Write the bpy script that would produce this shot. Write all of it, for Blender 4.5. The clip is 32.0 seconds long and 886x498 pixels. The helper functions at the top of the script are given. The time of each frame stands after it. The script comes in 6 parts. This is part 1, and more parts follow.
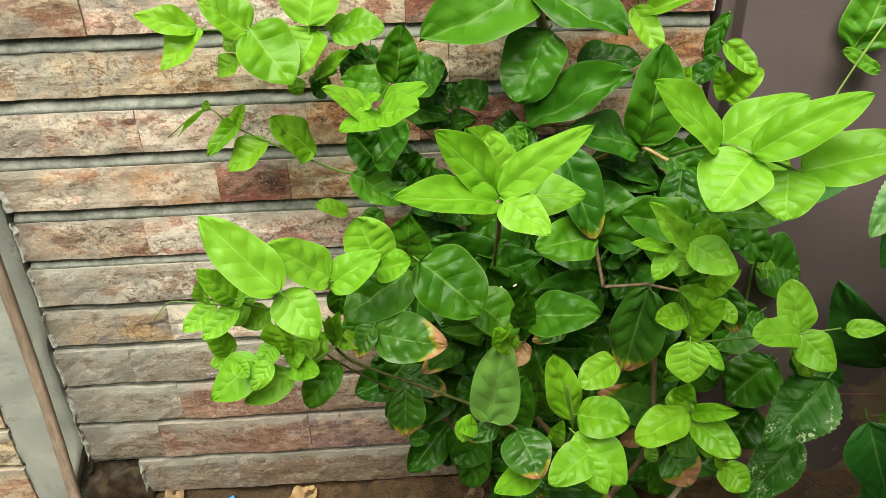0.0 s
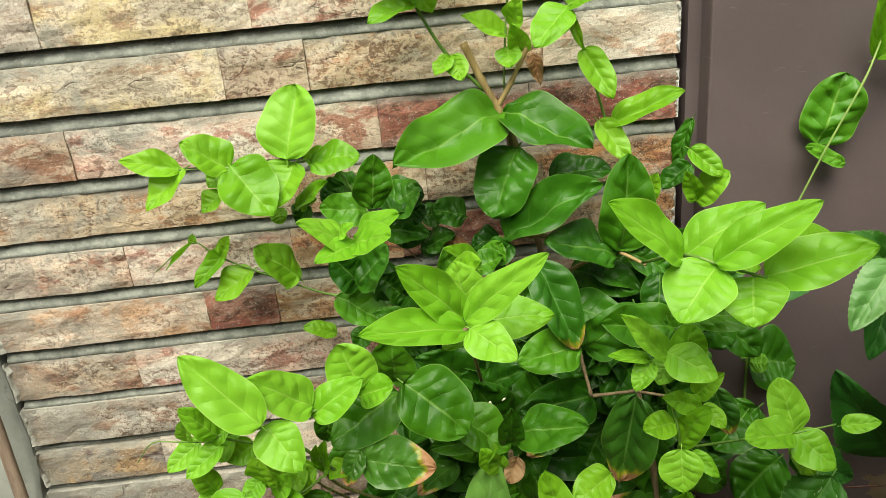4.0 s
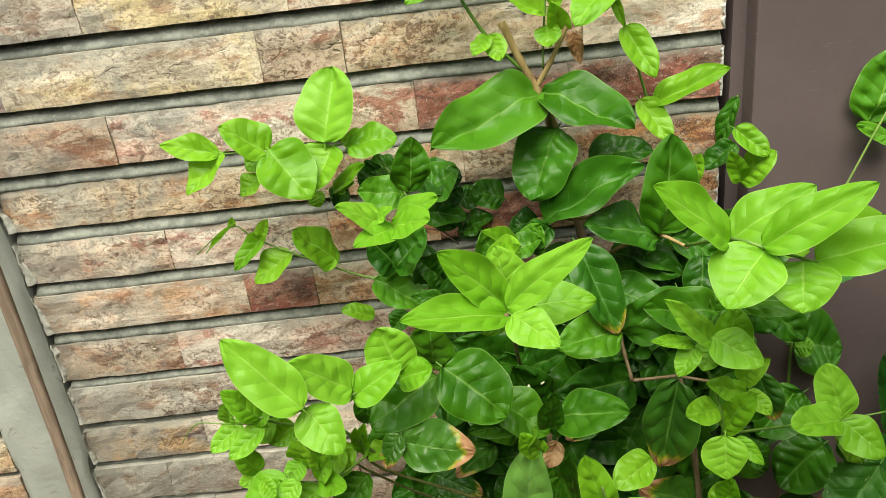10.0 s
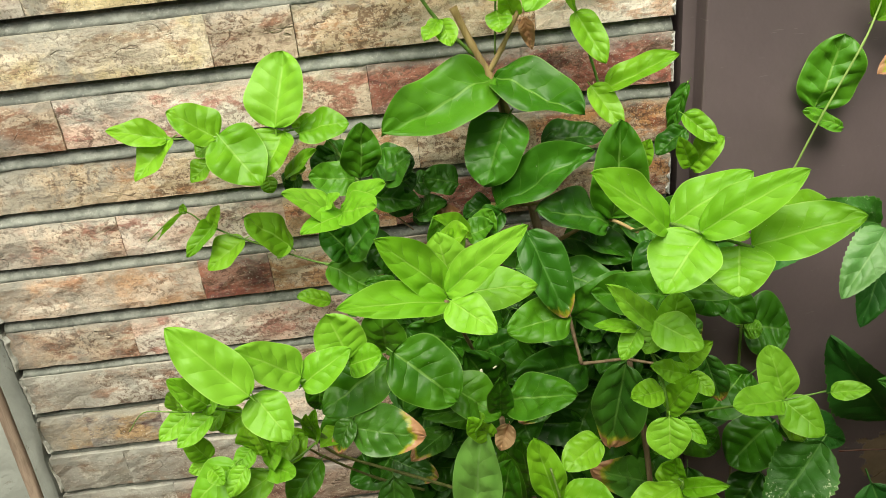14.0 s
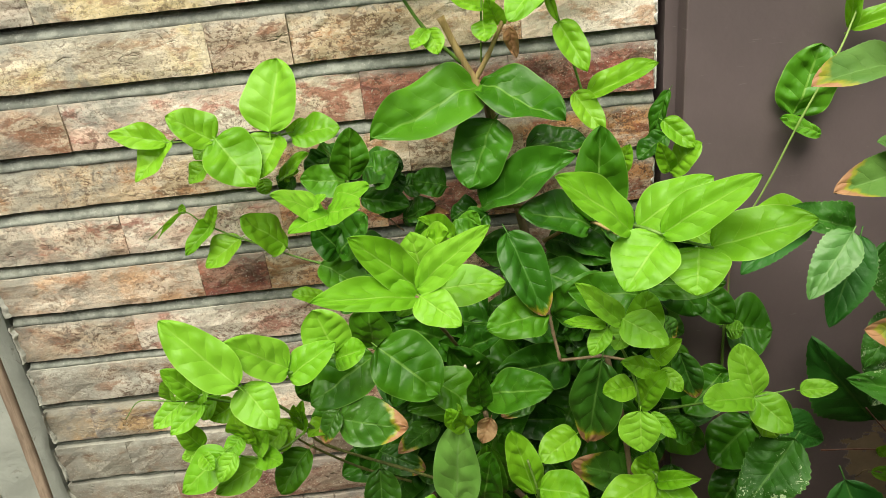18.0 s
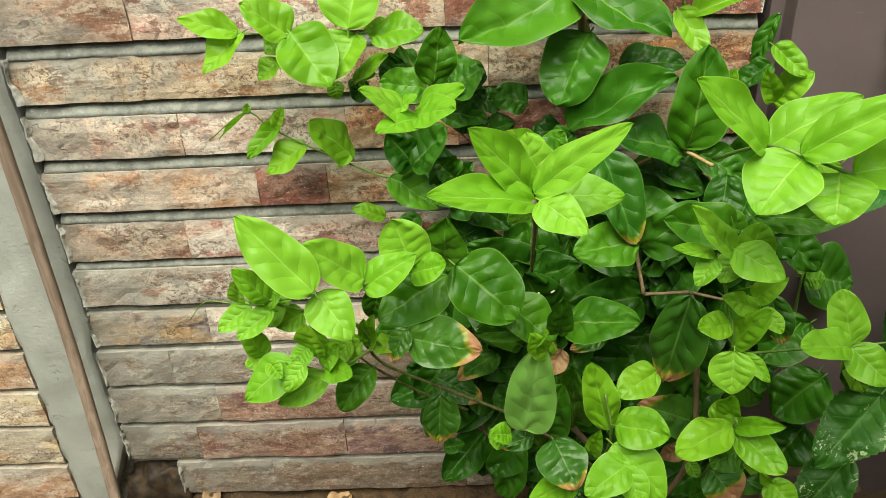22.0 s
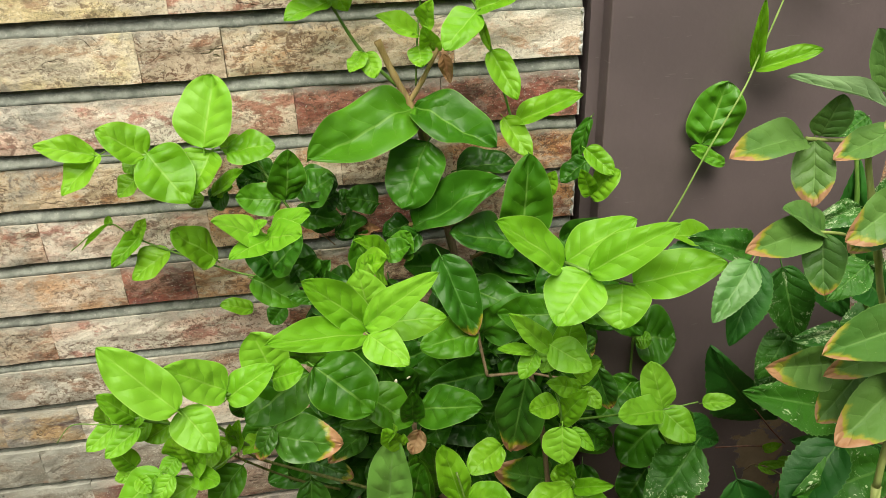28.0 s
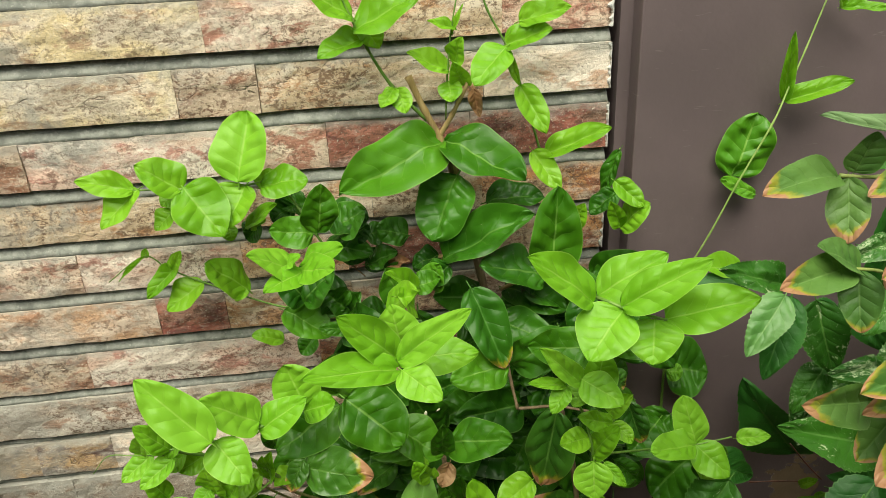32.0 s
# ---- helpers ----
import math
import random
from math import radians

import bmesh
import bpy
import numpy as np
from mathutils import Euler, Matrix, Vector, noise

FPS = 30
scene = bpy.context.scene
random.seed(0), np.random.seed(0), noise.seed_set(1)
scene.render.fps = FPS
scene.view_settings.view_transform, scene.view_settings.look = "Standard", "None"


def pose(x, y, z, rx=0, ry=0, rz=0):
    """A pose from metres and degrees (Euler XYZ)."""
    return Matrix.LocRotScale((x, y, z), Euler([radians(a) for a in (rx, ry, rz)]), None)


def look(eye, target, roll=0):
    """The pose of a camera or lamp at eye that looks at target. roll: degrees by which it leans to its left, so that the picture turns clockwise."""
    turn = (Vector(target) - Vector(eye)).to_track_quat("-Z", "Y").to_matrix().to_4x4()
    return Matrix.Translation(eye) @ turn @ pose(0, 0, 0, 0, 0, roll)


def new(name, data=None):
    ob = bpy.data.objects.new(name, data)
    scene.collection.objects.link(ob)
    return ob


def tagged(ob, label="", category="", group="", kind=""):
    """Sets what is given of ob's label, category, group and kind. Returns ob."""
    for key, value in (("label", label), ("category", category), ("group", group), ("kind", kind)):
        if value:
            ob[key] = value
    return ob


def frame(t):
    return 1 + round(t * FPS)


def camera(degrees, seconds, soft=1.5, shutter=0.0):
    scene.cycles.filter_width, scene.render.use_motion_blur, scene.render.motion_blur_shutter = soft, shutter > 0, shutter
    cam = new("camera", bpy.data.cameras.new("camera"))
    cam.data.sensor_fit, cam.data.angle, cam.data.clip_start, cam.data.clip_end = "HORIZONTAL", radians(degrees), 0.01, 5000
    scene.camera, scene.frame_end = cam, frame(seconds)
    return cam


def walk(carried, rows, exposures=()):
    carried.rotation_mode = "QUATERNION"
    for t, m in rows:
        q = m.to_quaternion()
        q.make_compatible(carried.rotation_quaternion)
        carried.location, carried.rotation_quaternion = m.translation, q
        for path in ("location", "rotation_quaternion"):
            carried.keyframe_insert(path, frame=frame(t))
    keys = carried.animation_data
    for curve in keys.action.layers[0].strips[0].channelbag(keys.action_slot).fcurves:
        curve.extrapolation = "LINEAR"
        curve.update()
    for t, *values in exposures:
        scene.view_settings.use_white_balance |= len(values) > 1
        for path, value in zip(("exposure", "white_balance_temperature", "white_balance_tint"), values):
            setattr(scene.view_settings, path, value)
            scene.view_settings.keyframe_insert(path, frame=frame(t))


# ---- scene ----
PATH = [
    (0, (0.096, -0.819, 0.868), (0.152, 0.912, -0.132), -1.9),
    (0.5, (0.095, -0.815, 0.874), (0.117, 0.911, -0.136), -2.4),
    (1, (0.124, -0.822, 0.879), (0.175, 0.913, -0.114), -2.2),
    (1.5, (0.113, -0.85, 0.874), (0.183, 0.904, -0.084), -1.9),
    (2, (0.114, -0.864, 0.881), (0.204, 0.916, -0.026), -2.1),
    (2.5, (0.134, -0.834, 0.881), (0.258, 0.978, 0.043), -3.0),
    (3, (0.13, -0.832, 0.892), (0.236, 1.003, 0.105), -4.1),
    (3.5, (0.122, -0.815, 0.89), (0.204, 1.028, 0.119), -5.0),
    (5.5, (0.147, -0.839, 0.886), (0.136, 1.013, 0.13), -6.3),
    (6, (0.158, -0.829, 0.883), (0.174, 1.018, 0.115), -6.0),
    (6.5, (0.15, -0.834, 0.881), (0.149, 1.011, 0.108), -5.9),
    (7, (0.129, -0.835, 0.872), (0.116, 1.004, 0.085), -5.4),
    (7.5, (0.126, -0.836, 0.871), (0.111, 0.996, 0.07), -5.1),
    (8, (0.131, -0.832, 0.875), (0.136, 0.987, 0.043), -4.8),
    (8.5, (0.137, -0.826, 0.871), (0.136, 0.991, 0.035), -4.9),
    (9, (0.127, -0.821, 0.882), (0.128, 0.995, 0.044), -5.2),
    (9.5, (0.129, -0.811, 0.888), (0.116, 1.012, 0.065), -6.0),
    (10, (0.119, -0.813, 0.89), (0.077, 1.017, 0.085), -6.9),
    (10.5, (0.113, -0.819, 0.896), (0.054, 1.006, 0.079), -7.2),
    (11, (0.113, -0.819, 0.889), (0.046, 0.998, 0.058), -6.8),
    (11.5, (0.113, -0.819, 0.886), (0.046, 0.996, 0.049), -6.4),
    (12, (0.122, -0.819, 0.889), (0.07, 0.993, 0.044), -6.2),
    (12.5, (0.122, -0.817, 0.889), (0.081, 0.996, 0.045), -6.2),
    (13, (0.122, -0.814, 0.888), (0.087, 0.996, 0.038), -6.1),
    (13.5, (0.131, -0.817, 0.891), (0.132, 0.993, 0.04), -6.3),
    (15.5, (0.146, -0.8, 0.886), (0.201, 0.994, 0.002), -5.9),
    (16, (0.133, -0.805, 0.894), (0.183, 0.978, -0.01), -5.4),
    (16.5, (0.138, -0.811, 0.886), (0.129, 0.979, -0.005), -5.3),
    (17, (0.128, -0.826, 0.888), (0.092, 0.971, 0.011), -5.5),
    (17.5, (0.168, -0.829, 0.904), (0.136, 0.977, 0.047), -6.3),
    (18, (0.166, -0.844, 0.898), (0.16, 0.969, 0.055), -6.3),
    (18.5, (0.15, -0.834, 0.889), (0.155, 0.973, 0.033), -5.6),
    (19, (0.147, -0.824, 0.874), (0.184, 0.97, -0.009), -4.2),
    (19.5, (0.148, -0.82, 0.87), (0.192, 0.969, -0.023), -3.3),
    (20, (0.147, -0.823, 0.868), (0.218, 0.961, -0.035), -2.7),
    (20.5, (0.147, -0.823, 0.868), (0.212, 0.955, -0.046), -2.4),
    (21, (0.131, -0.817, 0.86), (0.155, 0.954, -0.068), -2.5),
    (21.5, (0.106, -0.813, 0.863), (0.078, 0.947, -0.086), -3.0),
    (22, (0.101, -0.815, 0.858), (0.045, 0.933, -0.112), -3.0),
    (22.5, (0.107, -0.815, 0.86), (0.035, 0.913, -0.145), -3.5),
    (23, (0.115, -0.803, 0.854), (0.054, 0.897, -0.197), -3.5),
    (23.5, (0.111, -0.824, 0.852), (0.084, 0.855, -0.234), -2.6),
    (24, (0.132, -0.848, 0.845), (0.126, 0.821, -0.257), -1.6),
    (24.5, (0.14, -0.859, 0.831), (0.194, 0.797, -0.289), -0.6),
    (26.5, (0.137, -0.852, 0.883), (0.268, 0.826, -0.197), -1.7),
    (27, (0.128, -0.851, 0.92), (0.301, 0.859, -0.102), -1.7),
    (27.5, (0.138, -0.844, 0.935), (0.356, 0.9, -0.019), -1.5),
    (28, (0.142, -0.848, 0.949), (0.38, 0.918, 0.041), -1.9),
    (28.5, (0.146, -0.858, 0.965), (0.414, 0.922, 0.092), -2.2),
    (29, (0.155, -0.857, 0.961), (0.446, 0.924, 0.098), -2.5),
    (29.5, (0.143, -0.849, 0.956), (0.433, 0.934, 0.098), -2.4),
    (30, (0.146, -0.846, 0.956), (0.407, 0.94, 0.095), -2.6),
    (30.5, (0.136, -0.846, 0.958), (0.368, 0.945, 0.098), -2.7),
    (31, (0.135, -0.844, 0.958), (0.35, 0.95, 0.1), -2.7),
    (31.5, (0.132, -0.841, 0.96), (0.321, 0.958, 0.109), -2.8),
    (32, (0.137, -0.849, 0.958), (0.314, 0.956, 0.115), -2.8),
]
cam = camera(62.0, 32.0, soft=0.55)
walk(cam, [(t, look(eye, target, roll)) for t, eye, target, roll in PATH], [(0, 1.66, 7200, 1), (5.5, 1.62, 7200, 1), (22, 1.62, 7200, 1), (24.2, 1.82, 7200, 1), (26.5, 1.78, 7200, 1), (28, 1.53, 7200, 1), (32, 1.47, 7200, 1)])

# ---- world, sun ----
world = bpy.data.worlds.new("overcast_sky")
scene.world = world
world.use_nodes = True
wn = world.node_tree.nodes
sky = wn.new("ShaderNodeTexSky")
sky.sky_type = "NISHITA"
sky.sun_disc = False
sky.sun_elevation = radians(61)
sky.sun_rotation = radians(193)
hs = wn.new("ShaderNodeHueSaturation")
hs.inputs["Saturation"].default_value = 0.16
world.node_tree.links.new(sky.outputs[0], hs.inputs["Color"])
world.node_tree.links.new(hs.outputs[0], wn["Background"].inputs[0])
wn["Background"].inputs[1].default_value = 0.072

sun_data = bpy.data.lights.new("sun", "SUN")
sun_data.energy = 1.9
sun_data.angle = radians(45)
sun_data.color = (1.0, 0.97, 0.92)
sun = new("sun", sun_data)
sun.matrix_world = look((-0.4, -1.75, 3.2), (0, 0, 0))


# ---- node helpers ----
class Net:
    def __init__(self, name):
        self.mat = bpy.data.materials.new(name)
        self.mat.use_nodes = True
        self.t = self.mat.node_tree
        self.bsdf = self.t.nodes["Principled BSDF"]
        self.out = self.t.nodes["Material Output"]

    def put(self, socket, v):
        if isinstance(v, bpy.types.NodeSocket):
            self.t.links.new(v, socket)
        elif isinstance(v, tuple) and len(v) == 3 and socket.type == "RGBA":
            socket.default_value = (*v, 1)
        else:
            socket.default_value = v

    def node(self, kind, **ins):
        n = self.t.nodes.new(kind)
        for k, v in ins.items():
            self.put(n.inputs[k], v)
        return n

    def m(self, op, a, b=0.0, c=0.0):
        n = self.t.nodes.new("ShaderNodeMath")
        n.operation = op
        for i, v in enumerate((a, b, c)):
            self.put(n.inputs[i], v)
        return n.outputs[0]

    def ramp(self, v, lo, hi):
        n = self.t.nodes.new("ShaderNodeMapRange")
        n.interpolation_type = "SMOOTHSTEP"
        for i, x in enumerate((v, lo, hi, 0.0, 1.0)):
            self.put(n.inputs[i], x)
        return n.outputs[0]

    def mix(self, f, a, b, blend="MIX"):
        n = self.t.nodes.new("ShaderNodeMixRGB")
        n.blend_type = blend
        for i, x in enumerate((f, a, b)):
            self.put(n.inputs[i], x)
        return n.outputs[0]

    def noise(self, vec, scale, detail=4.0, rough=0.55, dist=0.0):
        n = self.t.nodes.new("ShaderNodeTexNoise")
        self.put(n.inputs["Vector"], vec)
        n.inputs["Scale"].default_value = scale
        n.inputs["Detail"].default_value = detail
        n.inputs["Roughness"].default_value = rough
        n.inputs["Distortion"].default_value = dist
        return n.outputs[0]

    def coords(self, stretch=(1, 1, 1), shift=True):
        c = self.t.nodes.new("ShaderNodeTexCoord").outputs["Object"]
        if shift:
            r = self.t.nodes.new("ShaderNodeObjectInfo").outputs["Random"]
            v = self.t.nodes.new("ShaderNodeVectorMath")
            v.operation = "ADD"
            self.put(v.inputs[0], c)
            self.put(v.inputs[1], self.m("MULTIPLY", r, 37.0))
            c = v.outputs[0]
        s = self.t.nodes.new("ShaderNodeVectorMath")
        s.operation = "MULTIPLY"
        self.put(s.inputs[0], c)
        s.inputs[1].default_value = stretch
        return s.outputs[0]

    def bump(self, h, strength, dist):
        n = self.t.nodes.new("ShaderNodeBump")
        n.inputs["Strength"].default_value = strength
        n.inputs["Distance"].default_value = dist
        self.put(n.inputs["Height"], h)
        return n.outputs[0]

    def done(self, colour, rough, normal=None, spec=0.5):
        self.put(self.bsdf.inputs["Base Color"], colour)
        self.put(self.bsdf.inputs["Roughness"], rough)
        self.bsdf.inputs["Specular IOR Level"].default_value = spec
        if normal is not None:
            self.put(self.bsdf.inputs["Normal"], normal)
        return self.mat


# ---- materials ----
def stone_mat(name, main, second, stain, grain=1.0, smear=0.42):
    """Split quartzite: soft colour drifts, rust stains, short dark chips in clusters, pale crystals, a film of cement beside the plaster."""
    n = Net(name)
    c = n.coords((1, 1, 1))
    lay = n.coords((0.75, 1.0, 1.5))
    big = n.noise(lay, 10, 6, 0.62, 0.3)
    mid = n.noise(lay, 23, 9, 0.7, 0.3)
    col = n.mix(n.ramp(big, 0.43, 0.57), main, second)
    col = n.mix(n.m("MULTIPLY", n.ramp(mid, 0.51, 0.59), 0.85), col, stain)
    dirt = n.ramp(n.noise(lay, 8, 6, 0.65, 0.4), 0.55, 0.64)
    col = n.mix(n.m("MULTIPLY", dirt, 0.5), col, (0.27, 0.23, 0.17))
    pale = n.ramp(n.noise(lay, 15, 9, 0.72, 0.3), 0.53, 0.6)
    col = n.mix(n.m("MULTIPLY", pale, smear), col, (0.72, 0.67, 0.58))
    crowd = n.ramp(n.noise(lay, 21, 5, 0.62, 0.2), 0.38, 0.58)
    crowd = n.m("ADD", n.m("MULTIPLY", crowd, 0.65), 0.35)
    chip = n.noise(n.coords((0.7, 1, 1.2)), 120, 5, 0.72, 0.5)
    fine = n.noise(c, 260, 5, 0.75, 0.15)
    pit = n.noise(c, 420, 3, 0.65)
    col = n.mix(n.m("MULTIPLY", n.m("MULTIPLY", n.ramp(chip, 0.54, 0.57), crowd), 0.9 * grain), col, n.mix(0.25, (0.1, 0.06, 0.04), stain))
    col = n.mix(n.m("MULTIPLY", n.ramp(chip, 0.44, 0.38), 0.4), col, n.mix(0.5, main, (0.84, 0.77, 0.64)))
    col = n.mix(n.m("MULTIPLY", n.m("MULTIPLY", n.ramp(fine, 0.535, 0.58), crowd), 0.9 * grain), col, (0.14, 0.09, 0.06))
    col = n.mix(n.m("MULTIPLY", n.ramp(pit, 0.63, 0.67), 0.6), col, (0.86, 0.8, 0.68))
    z = n.node("ShaderNodeSeparateXYZ", Vector=n.coords((1, 1, 1), False)).outputs[2]
    ragged = n.noise(lay, 24, 7, 0.65)
    wash = n.m("ADD", z, n.m("MULTIPLY", n.m("SUBTRACT", ragged, 0.5), 0.05))
    col = n.mix(n.m("MULTIPLY", n.ramp(wash, 0.014, 0.026), 0.55), col, (0.42, 0.42, 0.375))
    place = n.t.nodes.new("ShaderNodeNewGeometry").outputs["Position"]
    px = n.node("ShaderNodeSeparateXYZ", Vector=place).outputs[0]
    film = n.m("ADD", n.noise(place, 13, 8, 0.68, 0.6), n.m("MULTIPLY", n.m("SUBTRACT", -0.2, px), 0.9))
    film = n.m("MULTIPLY", n.ramp(film, 0.52, 0.68), n.ramp(px, -0.46, -0.44))
    col = n.mix(n.m("MULTIPLY", film, n.m("ADD", 0.32, n.m("MULTIPLY", ragged, 0.5))), col, (0.285, 0.285, 0.255))
    crack = n.m("ABSOLUTE", n.m("SUBTRACT", n.noise(lay, 9, 3, 0.6, 0.3), 0.5))
    crack = n.m("MULTIPLY", n.ramp(crack, 0.004, 0.001), n.ramp(big, 0.55, 0.62))
    col = n.mix(n.m("MULTIPLY", crack, 0.15), col, (0.07, 0.05, 0.035))
    h = n.m("ADD", n.m("MULTIPLY", mid, 0.7), n.m("MULTIPLY", n.m("ADD", chip, fine), -0.4))
    h = n.m("SUBTRACT", h, n.m("MULTIPLY", crack, 0.6))
    return n.done(col, 0.78, n.bump(h, 1.0, 0.003), 0.35)


STONES = {
    "beige": stone_mat("beige_stone", (0.66, 0.54, 0.4), (0.57, 0.43, 0.29), (0.42, 0.21, 0.1), 0.9),
    "yellow": stone_mat("yellow_stone", (0.73, 0.59, 0.34), (0.7, 0.6, 0.47), (0.46, 0.29, 0.18), 0.7),
    "cream": stone_mat("cream_stone", (0.78, 0.7, 0.6), (0.74, 0.6, 0.48), (0.6, 0.37, 0.25), 0.5, 0.55),
    "pink": stone_mat("pink_stone", (0.66, 0.45, 0.34), (0.7, 0.57, 0.45), (0.4, 0.16, 0.11), 0.8),
    "rust": stone_mat("rust_stone", (0.56, 0.27, 0.12), (0.64, 0.46, 0.31), (0.3, 0.1, 0.06), 0.9),
    "maroon": stone_mat("maroon_stone", (0.28, 0.09, 0.065), (0.4, 0.17, 0.12), (0.15, 0.055, 0.05), 0.8, 0.15),
    "purple": stone_mat("purple_stone", (0.26, 0.15, 0.14), (0.42, 0.28, 0.22), (0.11, 0.07, 0.08), 0.8, 0.3),
    "patched": stone_mat("patched_stone", (0.44, 0.38, 0.32), (0.42, 0.28, 0.15), (0.12, 0.075, 0.085), 0.8, 0.5),
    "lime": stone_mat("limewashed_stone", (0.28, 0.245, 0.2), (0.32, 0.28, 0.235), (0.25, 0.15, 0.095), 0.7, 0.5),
    "blush": stone_mat("blush_stone", (0.62, 0.44, 0.35), (0.74, 0.66, 0.57), (0.43, 0.19, 0.15), 0.8, 0.5),
    "amber": stone_mat("amber_stone", (0.62, 0.5, 0.4), (0.58, 0.36, 0.22), (0.46, 0.24, 0.14), 0.7, 0.45),
    "grey": stone_mat("grey_stone", (0.46, 0.41, 0.35), (0.4, 0.32, 0.25), (0.32, 0.19, 0.13), 0.9, 0.55),
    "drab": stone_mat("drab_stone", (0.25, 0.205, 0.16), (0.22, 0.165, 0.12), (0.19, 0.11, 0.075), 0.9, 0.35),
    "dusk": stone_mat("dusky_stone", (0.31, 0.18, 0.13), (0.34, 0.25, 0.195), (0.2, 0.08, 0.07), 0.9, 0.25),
    "brown": stone_mat("brown_stone", (0.44, 0.28, 0.19), (0.5, 0.39, 0.29), (0.27, 0.12, 0.07), 1.0, 0.3),
}


def mortar_mat(name, a, b, dirt=0.6):
    n = Net(name)
    c = n.coords((1, 1, 1), False)
    f = n.noise(c, 45, 6, 0.65)
    col = n.mix(n.ramp(f, 0.4, 0.6), a, b)
    col = n.mix(n.m("MULTIPLY", n.ramp(n.noise(c, 30, 6, 0.7), 0.55, 0.62), dirt), col, (0.15, 0.15, 0.125))
    fine = n.noise(c, 260, 5, 0.7)
    col = n.mix(n.m("MULTIPLY", n.ramp(fine, 0.57, 0.64), 0.3), col, (0.14, 0.135, 0.11))
    col = n.mix(n.m("MULTIPLY", n.ramp(fine, 0.42, 0.36), 0.5), col, (0.45, 0.45, 0.4))
    return n.done(col, 0.9, n.bump(n.m("ADD", f, n.m("MULTIPLY", fine, 0.6)), 0.6, 0.003), 0.3)


MORTAR = mortar_mat("grey_mortar", (0.18, 0.19, 0.17), (0.29, 0.3, 0.265), 0.4)
# dark tone of the two unseen walls, so they bounce little light
BLOCKER_DARK = mortar_mat("dark_light_blocker", (0.07, 0.07, 0.062), (0.12, 0.12, 0.105))
FLAKE = mortar_mat("white_paint_flakes", (0.55, 0.55, 0.52), (0.72, 0.71, 0.68), 0.3)
SMEAR = mortar_mat("white_smear", (0.36, 0.35, 0.31), (0.6, 0.59, 0.54))


def plaster_mat():
    n = Net("grey_plaster")
    c = n.coords((1, 1, 1), False)
    lo = n.noise(n.coords((1, 1, 0.45), False), 10, 5, 0.6, 0.6)
    col = n.mix(n.ramp(lo, 0.35, 0.65), (0.31, 0.325, 0.295), (0.41, 0.425, 0.39))
    flake = n.ramp(n.noise(c, 22, 6, 0.7, 0.5), 0.62, 0.65)
    col = n.mix(n.m("MULTIPLY", flake, 0.4), col, (0.2, 0.18, 0.145))
    h = n.m("SUBTRACT", n.noise(c, 160, 4, 0.6), n.m("MULTIPLY", flake, 0.7))
    return n.done(col, 0.75, n.bump(h, 0.5, 0.002), 0.4)


def paint_mat():
    n = Net("taupe_paint")
    c = n.coords((1, 1, 1), False)
    z = n.node("ShaderNodeSeparateXYZ", Vector=n.coords((1, 1, 1), False)).outputs[2]
    lo = n.noise(c, 6, 5, 0.6)
    col = n.mix(n.ramp(lo, 0.3, 0.7), (0.11, 0.084, 0.087), (0.142, 0.107, 0.111))
    scratch = n.ramp(n.noise(n.coords((6, 1, 60), False), 4, 3, 0.5, 1.5), 0.7, 0.74)
    col = n.mix(n.m("MULTIPLY", scratch, 0.25), col, (0.3, 0.27, 0.25))
    peel = n.m("ADD", n.noise(c, 11, 6, 0.62, 0.4), n.m("MULTIPLY", z, -0.9))
    flaked = n.ramp(peel, 0.47, 0.485)
    bare = n.mix(n.noise(c, 60, 4), (0.17, 0.115, 0.07), (0.27, 0.195, 0.125))
    col = n.mix(flaked, col, bare)
    h = n.m("SUBTRACT", n.m("MULTIPLY", n.noise(c, 120, 4), 0.4), flaked)
    rough = n.m("ADD", n.m("MULTIPLY", flaked, 0.4), 0.45)
    return n.done(col, rough, n.bump(h, 0.35, 0.002), 0.5)


def soil_mat():
    n = Net("damp_soil")
    c = n.coords((1, 1, 1), False)
    lo = n.noise(c, 7, 6, 0.6, 0.5)
    mid = n.noise(c, 45, 6, 0.65)
    fine = n.noise(c, 240, 4, 0.7)
    col = n.mix(n.ramp(lo, 0.35, 0.65), (0.085, 0.048, 0.021), (0.15, 0.088, 0.041))
    col = n.mix(n.m("MULTIPLY", n.ramp(mid, 0.5, 0.6), 0.7), col, (0.045, 0.027, 0.015))
    col = n.mix(n.m("MULTIPLY", n.ramp(fine, 0.56, 0.64), 0.35), col, (0.16, 0.1, 0.055))
    # darker round the wall-foot hollow: wetness, with the hollow's shade put into the colour
    off = n.t.nodes.new("ShaderNodeVectorMath")
    off.operation = "DISTANCE"
    n.put(off.inputs[0], c)
    off.inputs[1].default_value = (-0.42, -0.1, -0.05)
    damp = n.m("MULTIPLY", n.ramp(off.outputs["Value"], 0.38, 0.12), 0.2)
    wet = n.ramp(n.m("ADD", n.noise(c, 5, 5, 0.6, 0.4), damp), 0.5, 0.62)
    col = n.mix(n.m("MULTIPLY", wet, 0.6), col, (0.05, 0.031, 0.016))
    h = n.m("ADD", mid, n.m("MULTIPLY", fine, 0.5))
    return n.done(col, n.m("SUBTRACT", 0.75, n.m("MULTIPLY", wet, 0.25)), n.bump(h, 1.0, 0.009), 0.4)


